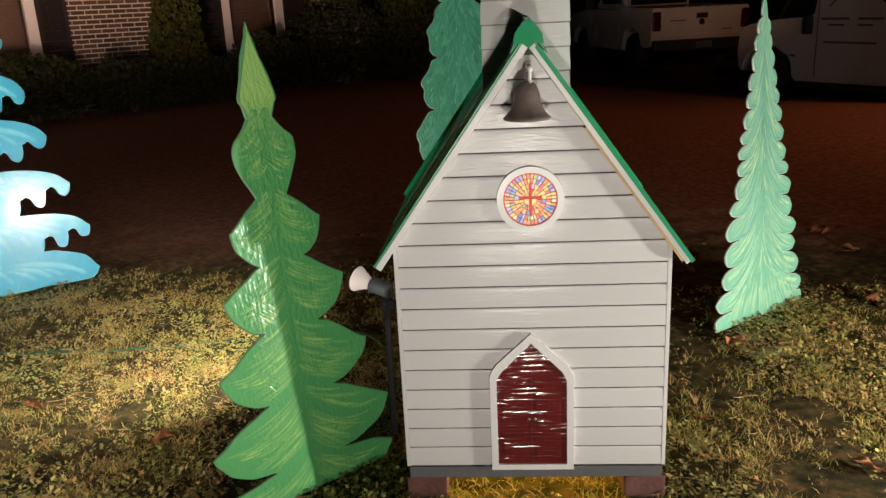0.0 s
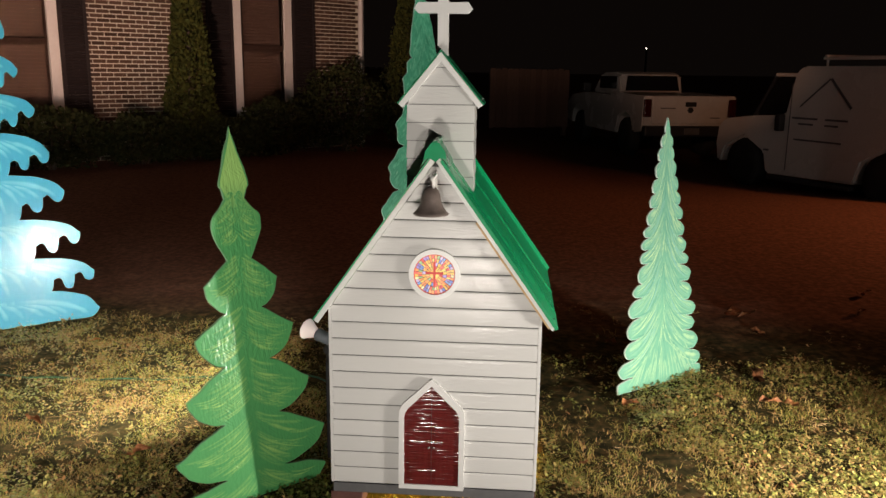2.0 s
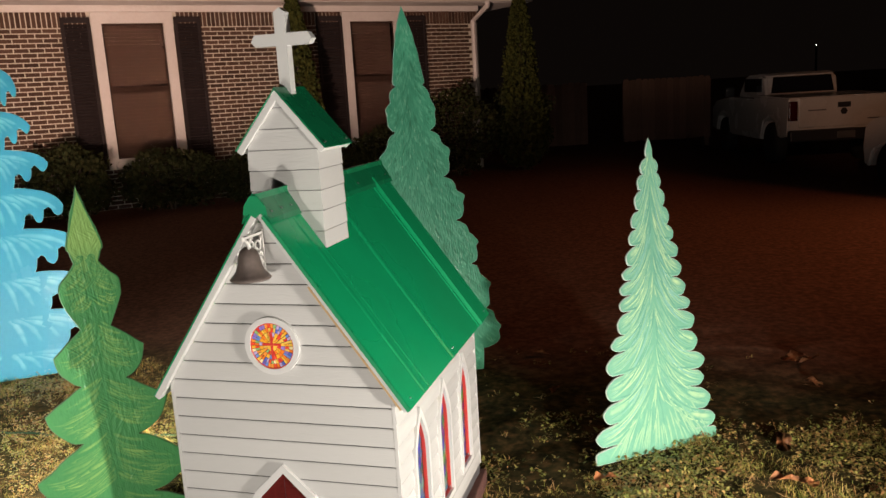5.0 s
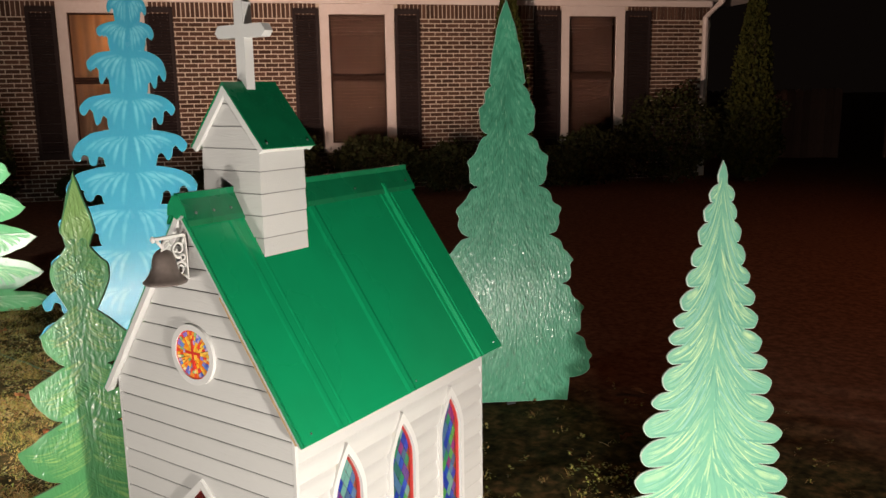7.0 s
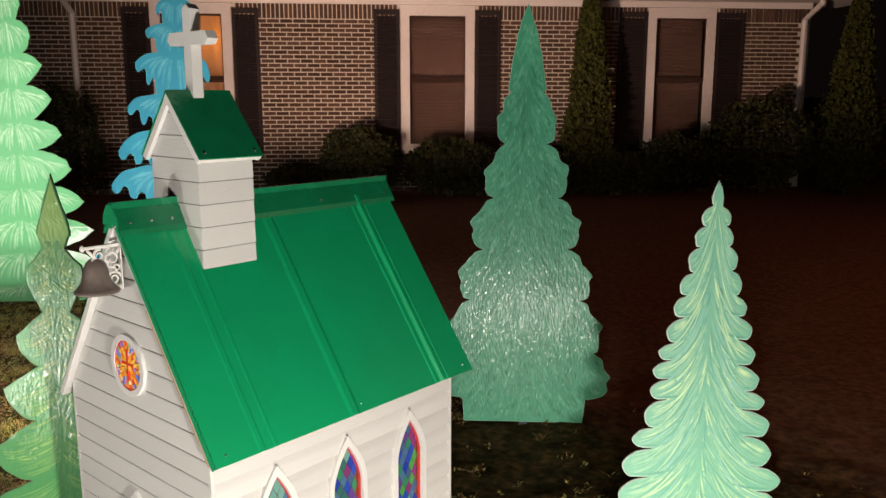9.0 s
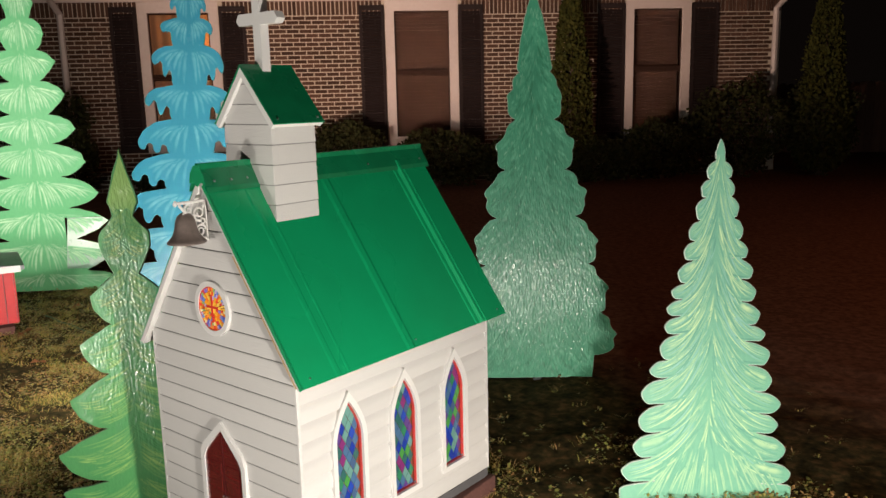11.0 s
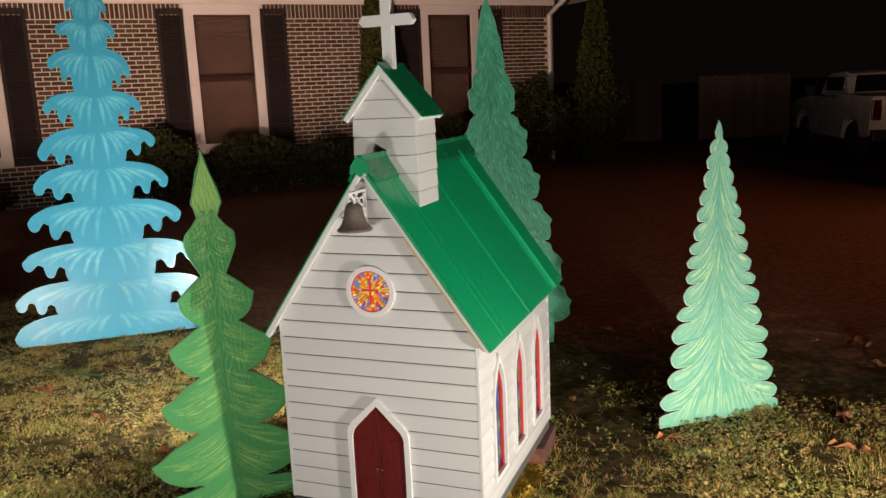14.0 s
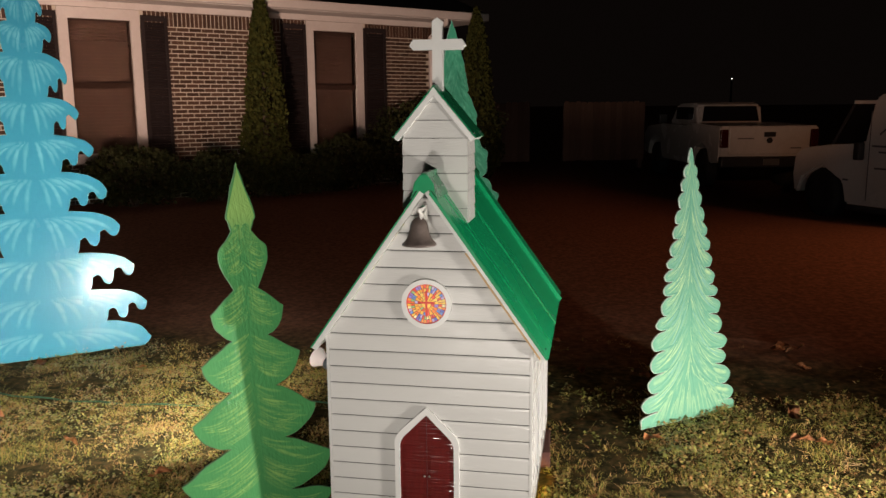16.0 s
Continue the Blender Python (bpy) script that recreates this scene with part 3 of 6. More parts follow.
def door():
    at = Matrix.Translation((-0.004, -0.0010, 0))
    outer, inner = door_arch(0.093, 0.036, 0.275, 0.372), door_arch(0.078, 0.049, 0.262, 0.350)
    part("door_frame", ring(outer, inner, -0.0125, -0.002), trim_white, church, "white arched door frame", at=at)
    leaf = part("door", slab(inner, -0.0085, -0.003), door_red, church, "glossy maroon arched double door", at=at)
    for x in (-0.037, 0.037):
        for z0, z1, top in ((0.062, 0.13, 0), (0.145, 0.255, 1)):
            part("door_panel", box(x - 0.027, x + 0.027, -0.0100, -0.0084, z0, z1, 0.0006), door_red, leaf)
    part("door_groove", box(-0.0008, 0.0008, -0.0092, -0.0084, 0.05, 0.335), door_line, leaf)
    for x in (-0.007, 0.007):
        part("door_knob", lathe([(0.002, 0), (0.0035, 0.003), (0.002, 0.005)], 10, Matrix.Translation((x, -0.0085, 0.165)) @ pose(0, 0, 0, 90)), bronze, leaf)


def steeple():
    hw, y0, y1, zt, za = 0.0915, 0.135, 0.275, 1.120, 1.262
    zb = RIDGE_Z - SLOPE * hw - 0.01
    s = (za - zt) / 0.118
    bm = bmesh.new()
    zp = za - 0.006
    zt = zp - s * hw
    pts = [(-hw, zb), (hw, zb), (hw, zt), (0, zp), (-hw, zt)]
    add_slab(bm, pts, y0 + 0.0022, y1)
    tower = part("steeple", bm, soft_groove, church, "white clapboard steeple")
    z, k = zb - 0.004, 0
    step = 0.0500
    while z < zt + s * hw - 0.02:
        top = min(z + step, zt + s * hw - 0.004)
        lim = lambda v: hw if v <= zt else max((zt + s * hw - v) / s, 0.002)
        bm = bmesh.new()
        g = 0.0026
        a = [bm.verts.new(p) for p in ((-lim(z), y0 - 0.0035, z + g), (lim(z), y0 - 0.0035, z + g), (lim(top), y0 - 0.0015, top), (-lim(top), y0 - 0.0015, top))]
        b = [bm.verts.new((v.co.x, y0 + 0.002, v.co.z)) for v in a]
        bm.faces.new(a)
        bm.faces.new(b[::-1])
        for i in range(4):
            bm.faces.new((a[i], b[i], b[(i + 1) % 4], a[(i + 1) % 4]))
        piece("clapboard", finish("clapboard", bm, siding_white), tower, Matrix())
        if top <= zt + 0.02:
            for side in (-1, 1):
                bm = bmesh.new()
                tt = min(top, zt)
                a = [bm.verts.new(p) for p in ((side * (hw + 0.0035), y0 - 0.003, z + g), (side * (hw + 0.0035), y1, z + g), (side * (hw + 0.0015), y1, tt), (side * (hw + 0.0015), y0 - 0.0015, tt))]
                b = [bm.verts.new((side * (hw - 0.001), v.co.y, v.co.z)) for v in a]
                bm.faces.new(a)
                bm.faces.new(b[::-1])
                for i in range(4):
                    bm.faces.new((a[i], b[i], b[(i + 1) % 4], a[(i + 1) % 4]))
                piece("clapboard", finish("clapboard", bm, siding_white), tower, Matrix())
        z, k = top, k + 1
    ang = math.degrees(math.atan(s))
    run = 0.118 / math.cos(math.radians(ang))
    part("ridge_strip", slab([(0, za + 0.0068), (0.0045, za + 0.001), (0, za - 0.0014), (-0.0045, za + 0.001)], y0 - 0.0142, y1 + 0.0122), cap_green, tower)
    a, d1 = math.radians(ang), 0.0162
    part("peak_block", slab([(0, za - 0.0015), (d1 * math.sin(a), za - d1 * math.cos(a)), (0, za - d1 / math.cos(a)), (-d1 * math.sin(a), za - d1 * math.cos(a))], y0 - 0.0124, y0 - 0.0025), trim_white, tower)
    for side in (-1, 1):
        m = Matrix.Translation((0, 0, za)) @ Matrix.Diagonal((side, 1, 1, 1)) @ pose(0, 0, 0, 0, ang, 0)
        part("steeple_roof", box(0, run, y0 - 0.014, y1 + 0.012, 0.0, 0.004, 0.001, m), cap_green, tower, "green enamelled steel steeple roof")
        part("steeple_fascia", box(0.0, run - 0.001, y0 - 0.012, y0 - 0.002, -0.016, -0.0005, 0.001, m), trim_white, tower)
        part("steeple_fascia", box(0.0, run - 0.001, y1 + 0.001, y1 + 0.010, -0.016, -0.0005, 0.001, m), trim_white, tower)
        part("steeple_eave", box(run - 0.014, run - 0.001, y0 - 0.0015, y1 + 0.0005, -0.012, -0.0005, 0.0, m), trim_white, tower)
        for y in (y0 + 0.005, y1 - 0.005):
            part("screw", lathe([(0.003, 0.004), (0.003, 0.0055), (0.0015, 0.007)], 8, m @ Matrix.Translation((run - 0.015, y, 0))), screw_steel, tower)


def cross():
    y, t, w, p = 0.195, 0.013, 0.0145, 0.011
    arm = 0.081
    zc, zt, zb = 1.381, 1.456, 1.245
    pts = [(-w, zb), (w, zb), (w, zc - w), (arm - p, zc - w), (arm, zc - w * 0.15), (arm - p, zc + w), (w, zc + w), (w, zt - p), (0.001, zt), (-w, zt - p), (-w, zc + w), (-arm + p, zc + w), (-arm, zc - w * 0.15), (-arm + p, zc - w), (-w, zc - w)]
    part("cross", slab(pts, y - t, y + t), trim_white, church, "white wooden cross with pointed ends")


def bracket():
    """The scrolled iron bracket that carries the bell: a wall strap, a top bar and cast scrolls below it."""
    y0 = -0.0080
    bm = bmesh.new()
    add_box(bm, -0.0055, 0.0055, y0 - 0.0035, y0, 0.846, 0.952, 0.001)
    strap = part("bell_bracket", bm, iron_white, church, "white scrolled wrought-iron bell bracket")
    part("top_bar", box(-0.0045, 0.0045, -0.086, y0 - 0.0036, 0.9405, 0.9470, 0.001), iron_white, strap)

    def scroll(cy, cz, r, turns, start, flip=1, thick=0.0034):
        pts = []
        for i in range(30):
            t = i / 29
            a = start + flip * t * turns * 2 * math.pi
            rr = r * (1 - 0.72 * t)
            pts.append((0, cy + rr * math.cos(a), cz + rr * math.sin(a)))
        return tube(pts, [thick * (1 - 0.35 * k / 29) for k in range(30)], 6)
    for args in ((-0.027, 0.871, 0.0165, 1.5, 0.2), (-0.0275, 0.9145, 0.0185, 1.3, -1.4, -1), (-0.0555, 0.9255, 0.0125, 1.25, 1.2), (-0.019, 0.893, 0.0085, 1.0, 2.4, -1, 0.0028), (-0.043, 0.9045, 0.008, 1.0, 0.4, 1, 0.0028)):
        part("scroll", scroll(*args), iron_white, strap, "", True)
    part("brace", tube([(0, p, q) for p, q in smooth_line([(-0.012, 0.851), (-0.040, 0.866), (-0.050, 0.896), (-0.066, 0.921), (-0.080, 0.9385)], 5)], 0.0036, 6), iron_white, strap, "", True)
    for y, z, a in ((-0.048, 0.884, 40), (-0.034, 0.856, 80), (-0.070, 0.915, 30), (-0.015, 0.930, 10)):
        part("cast_leaf", slab([(-0.0035, 0), (0, -0.0075), (0.0035, 0), (0, 0.0075)], -0.0022, 0.0022, Matrix.Translation((0, y, z)) @ pose(0, 0, 0, a, 0, 90)), iron_white, strap)
    part("finial", lathe([(0.001, -0.008), (0.005, -0.004), (0.0055, 0.0), (0.004, 0.004), (0.001, 0.007)], 10, Matrix.Translation((0, -0.090, 0.944))), iron_white, strap, "", True)


build_church()


def build_bell():
    at = pose(CX - 0.006, 1.648, 0.846)
    bell = thing("bell", at, "small dark bronze bell hanging from the bracket", "bell")
    part("bell_body", lathe([(0.0455, 0.0), (0.0470, 0.003), (0.0405, 0.009), (0.0320, 0.020), (0.0265, 0.036), (0.0240, 0.052), (0.0195, 0.064), (0.012, 0.071), (0.006, 0.074)], 28), bronze, bell, "dark bronze bell", True)
    part("clapper", tube([(0, 0, 0.05), (0, 0, -0.004)], [0.0025, 0.005], 8), bronze, bell)
    part("hanger", tube([(0, 0, 0.07), (0, 0, 0.096)], 0.003, 8), bronze, bell)


build_bell()


def build_blocks():
    first = None
    for x, y in ((X0 + 0.035, Y0 + 0.10), (X1 - 0.040, Y0 + 0.10), (X0 + 0.03, Y1 - 0.10), (X1 - 0.02, Y1 - 0.085)):
        if first is None:
            first = thing("brick_block", pose(x, y, GROUND), "red clay brick under the church corner", "brick", "bricks under the church")
            part("brick_body", box(-0.047, 0.047, -0.105, 0.105, 0.0, 0.0565, 0.004), block_brick, first)
        else:
            copy_thing(first, pose(x, y, GROUND, 0, 0, 3))


build_blocks()
from mathutils.geometry import delaunay_2d_cdt


# ---- painted plywood trees ----
def paint(name, colour, tint, stroke, rough, bump, stretch, fine=70, spec=0.5, detail=5, brush=None, coat=0.0, coat_rough=None):
    return mat(name, colour, rough, 0, 0.22, 9, fine, bump, stretch, tint, spec=spec, stroke=stroke, detail=detail, brush=brush, coat=coat, coat_rough=coat_rough)


green_paint = paint("spruce_green_paint", (0.092, 0.370, 0.120), (0.060, 0.275, 0.095), (0.40, 0.68, 0.19), 0.45, 0.26, (1, 1, 0.45), 170, 0.25, 2, brush=(18, 0.1, 0.75, 230, 0.13, 0.0014, 0.3, 1.0), coat=0.55, coat_rough=0.12)
deep_paint = paint("pine_green_paint", (0.062, 0.340, 0.200), (0.028, 0.205, 0.120), (0.15, 0.50, 0.32), 0.42, 0.70, (1, 1, 0.30), 150, 0.36, 1.0, brush=(14, 0.0, 0.25, 250, 0.13, 0.0012, 0.6, 1.5), coat=0.26, coat_rough=0.14)
deep_dark = paint("pine_dark_strokes", (0.062, 0.340, 0.200), (0.028, 0.205, 0.120), (0.020, 0.165, 0.085), 0.42, 0.70, (1, 1, 0.30), 150, 0.36, 1.0, brush=(14, 0.0, 0.25, 250, 0.13, 0.0012, 0.6, 1.5), coat=0.26, coat_rough=0.14)
deep_pale = paint("pine_pale_strokes", (0.062, 0.340, 0.200), (0.028, 0.205, 0.120), (0.34, 0.66, 0.46), 0.42, 0.70, (1, 1, 0.30), 150, 0.36, 1.0, brush=(14, 0.0, 0.25, 250, 0.13, 0.0012, 0.6, 1.5), coat=0.26, coat_rough=0.14)
mint_paint = paint("mint_paint", (0.165, 0.415, 0.285), (0.098, 0.300, 0.230), (0.64, 0.80, 0.42), 0.42, 0.3, (1, 1, 0.6))
mint_blue = paint("mint_blue_strokes", (0.165, 0.415, 0.285), (0.098, 0.300, 0.230), (0.27, 0.52, 0.50), 0.42, 0.3, (1, 1, 0.6))
mint_dark = paint("mint_dark_strokes", (0.165, 0.415, 0.285), (0.098, 0.300, 0.230), (0.075, 0.25, 0.205), 0.42, 0.3, (1, 1, 0.6))
blue_paint = paint("sky_blue_paint", (0.050, 0.300, 0.420), (0.036, 0.245, 0.365), (0.20, 0.52, 0.60), 0.24, 0.35, (1, 1, 0.6), spec=0.20, brush=(9, 0.0, 0.5, 180, 0.10, 0.0007))
blue_gloss = paint("glossy_sky_blue_paint", (0.050, 0.300, 0.420), (0.036, 0.245, 0.365), (0.20, 0.52, 0.60), 0.22, 0.35, (1, 1, 0.6), spec=0.34, brush=(9, 0.0, 0.5, 180, 0.10, 0.0008))
leaf_paint = paint("leaf_green_paint", (0.145, 0.47, 0.215), (0.085, 0.36, 0.15), (0.66, 0.86, 0.62), 0.42, 0.3, (1, 1, 0.6), spec=0.12, brush=(9, 0.0, 0.6, 200, 0.14, 0.0004))
leaf_gloss = paint("glossy_leaf_green_paint", (0.20, 0.37, 0.25), (0.13, 0.29, 0.19), (0.66, 0.86, 0.62), 0.30, 0.3, (1, 1, 0.6), spec=0.7, brush=(9, 0.0, 0.6, 150, 0.14, 0.0014))
edge_green = mat("green_board_edge", (0.12, 0.26, 0.12), 0.5, 0, 0.3, 20, 90, 0.3)
# Paler than the pine's paint: its rim highlight is put into this colour.
edge_pine_lit = mat("lit_teal_board_edge", (0.30, 0.52, 0.42), 0.35, 0, 0.3, 20, 90, 0.3)
edge_mint = mat("pale_board_edge", (0.52, 0.62, 0.56), 0.5, 0, 0.3, 20, 90, 0.3, tint=(0.25, 0.30, 0.27))
edge_blue = mat("blue_board_edge", (0.10, 0.40, 0.50), 0.5, 0, 0.3, 20, 90, 0.3)
BOARD_T = 0.007


def both(right, left):
    """A closed outline from its two sides, each listed from the tip down with positive x."""
    return right + [(-x, z) for x, z in left[::-1] if x > 1e-4]


def wobble(pts, amount, seed, freq=14.0):
    return [(x + amount * noise.noise((x * freq + seed, z * freq, seed)), z + amount * noise.noise((x * freq - seed, z * freq, 7.3 + seed))) for x, z in pts]


def board_slab(outline, inset=0.0022):
    """A board with a chamfered front edge; its edge faces take the second material."""
    n = len(outline)
    area = sum(outline[i][0] * outline[(i + 1) % n][1] - outline[(i + 1) % n][0] * outline[i][1] for i in range(n))
    s = 1 if area > 0 else -1
    inner = []
    for i in range(n):
        (x0, z0), (x1, z1) = outline[i - 1], outline[(i + 1) % n]
        dx, dz = x1 - x0, z1 - z0
        ln = math.hypot(dx, dz) or 1
        inner.append((outline[i][0] - s * dz / ln * inset, outline[i][1] + s * dx / ln * inset))
    bm = bmesh.new()
    a = [bm.verts.new((x, 0, z)) for x, z in inner]
    b = [bm.verts.new((x, inset * 0.8, z)) for x, z in outline]
    c = [bm.verts.new((x, BOARD_T, z)) for x, z in outline]
    for p, q in ((a, b), (b, c)):
        for i in range(n):
            bm.faces.new((p[i], q[i], q[(i + 1) % n], p[(i + 1) % n])).material_index = 1
    for pts, y in ((inner, 0.0), (outline, BOARD_T)):
        cdt = delaunay_2d_cdt([Vector(p) for p in pts], [], [list(range(n))], 1, 1e-7)
        vs = [bm.verts.new((p.x, y, p.y)) for p in cdt[0]]
        for f in cdt[2]:
            bm.faces.new([vs[i] for i in f])
    bmesh.ops.remove_doubles(bm, verts=bm.verts[:], dist=1e-6)
    return bm


def split_at(bm, x, z, keep_right, low=0.105):
    """Keeps the part of a board right of x and between two heights, or the rest."""
    geom = bm.verts[:] + bm.edges[:] + bm.faces[:]
    bmesh.ops.bisect_plane(bm, geom=geom, plane_co=(x, 0, 0), plane_no=(1, 0, 0))
    geom = bm.verts[:] + bm.edges[:] + bm.faces[:]
    bmesh.ops.bisect_plane(bm, geom=geom, plane_co=(0, 0, z), plane_no=(0, 0, 1))
    geom = bm.verts[:] + bm.edges[:] + bm.faces[:]
    bmesh.ops.bisect_plane(bm, geom=geom, plane_co=(0, 0, low), plane_no=(0, 0, 1))
    gone = []
    for f in bm.faces:
        c = f.calc_center_median()
        inside = c.x > x and low < c.z < z
        if inside != keep_right:
            gone.append(f)
    bmesh.ops.delete(bm, geom=gone, context="FACES")


class Strokes:
    """Soft brush strokes on a board, kept inside its outline."""

    def __init__(self, outline):
        self.bm = bmesh.new()
        self.fade = self.bm.verts.layers.float.new("stroke")
        p = np.array(outline)
        self.a, self.b = p, np.roll(p, -1, axis=0)
        self.count = 0

    def inside(self, x, z):
        up = (self.a[:, 1] > z) != (self.b[:, 1] > z)
        a, b = self.a[up], self.b[up]
        cross = a[:, 0] + (z - a[:, 1]) / (b[:, 1] - a[:, 1]) * (b[:, 0] - a[:, 0])
        return int((cross > x).sum()) % 2 == 1

    def add(self, p0, p1, p2, w, strength=1.0, steps=9, margin=0.003):
        line = []
        for i in range(steps + 1):
            t = i / steps
            x = (1 - t) ** 2 * p0[0] + 2 * t * (1 - t) * p1[0] + t * t * p2[0]
            z = (1 - t) ** 2 * p0[1] + 2 * t * (1 - t) * p1[1] + t * t * p2[1]
            m = w + margin
            if not all(self.inside(x + a, z + b) for a, b in ((-m, 0), (m, 0), (0, m), (0, -m))):
                if line:
                    break
                continue
            line.append((x, z))
        if len(line) < 3:
            return
        self.count += 1
        y = -0.0003 - 0.0008 * ((self.count * 0.618) % 1.0)
        rows = []
        for i, (x, z) in enumerate(line):
            t = i / (len(line) - 1)
            (xa, za), (xb, zb) = line[max(i - 1, 0)], line[min(i + 1, len(line) - 1)]
            ln = math.hypot(xb - xa, zb - za) or 1
            nx, nz = -(zb - za) / ln, (xb - xa) / ln
            body = math.sin(math.pi * min(0.06 + t * 0.90, 1)) ** 0.6
            h = w * (0.35 + 0.65 * body) * (1 + 0.5 * noise.noise((x * 50, z * 50, w * 900)))
            row = []
            for k, f in ((-1, 0.0), (-0.35, 0.8), (0.3, 1.0), (1, 0.0)):
                v = self.bm.verts.new((x + nx * h * k, y, z + nz * h * k))
                v[self.fade] = f * body * strength * (0.75 + 0.5 * noise.noise((x * 40, z * 90, self.count * 3.7))) if 0 < i < len(line) - 1 else 0.0
                row.append(v)
            rows.append(row)
        for r, q in zip(rows, rows[1:]):
            for k in range(3):
                self.bm.faces.new((r[k], r[k + 1], q[k + 1], q[k]))


def half_width(outline, z):
    """A side's half width at a height."""
    best = 0.0
    for (x0, z0), (x1, z1) in zip(outline, outline[1:]):
        if (z0 - z) * (z1 - z) <= 0 and z0 != z1:
            best = max(best, x0 + (x1 - x0) * (z - z0) / (z1 - z0))
    return best


def tree_thing(name, x, y, ang, outline, paint_mat, edge, label, strokes, lean=0.0, panel=None, side=0.0):
    """A flat tree cut from board: the board, a joined side panel and its painted strokes."""
    at = pose(x, y, 0, 0, 0, ang) @ pose(0, 0, 0, lean, side, 0)
    tree = thing(name, at, label, "tree cutout", "plywood trees")
    bm = board_slab(outline)
    if panel:
        px, pz, turn, tip, gloss = panel
        bend = Matrix.Translation((px, 0, 0.27)) @ pose(0, 0, 0, tip, 0, turn) @ Matrix.Translation((-px, -0.001, -0.27))
        split_at(bm, px, pz, False)
        wing = board_slab(outline)
        split_at(wing, px, pz, True)
        bmesh.ops.transform(wing, matrix=bend, verts=wing.verts)
        ob = part("side_panel", wing, gloss, tree, "glossy painted board joined to the side")
        ob.data.materials.append(edge)
        for _, marks, m in strokes:
            over = marks.copy()
            bmesh.ops.delete(over, geom=[v for v in over.verts if not (v.co.x > px + 0.004 and 0.11 < v.co.z < pz - 0.004)], context="VERTS")
            bmesh.ops.transform(over, matrix=bend, verts=over.verts)
            tagged(part("panel_stroke_layer", over, m, tree), "soft painted brush strokes", kind="stuff")
            bmesh.ops.delete(marks, geom=[v for v in marks.verts if v.co.x > px and 0.10 < v.co.z < pz + 0.004], context="VERTS")
    ob = part("board", bm, paint_mat, tree)
    ob.data.materials.append(edge)
    for nm, marks, m in strokes:
        tagged(part(nm, marks, m, tree), "soft painted brush strokes", kind="stuff")
    part("stake", box(-0.018, 0.018, BOARD_T + 0.001, BOARD_T + 0.022, GROUND - 0.05, 0.35, 0.002), ply_edge, tree, "dark wooden stake behind the board")
    return tree


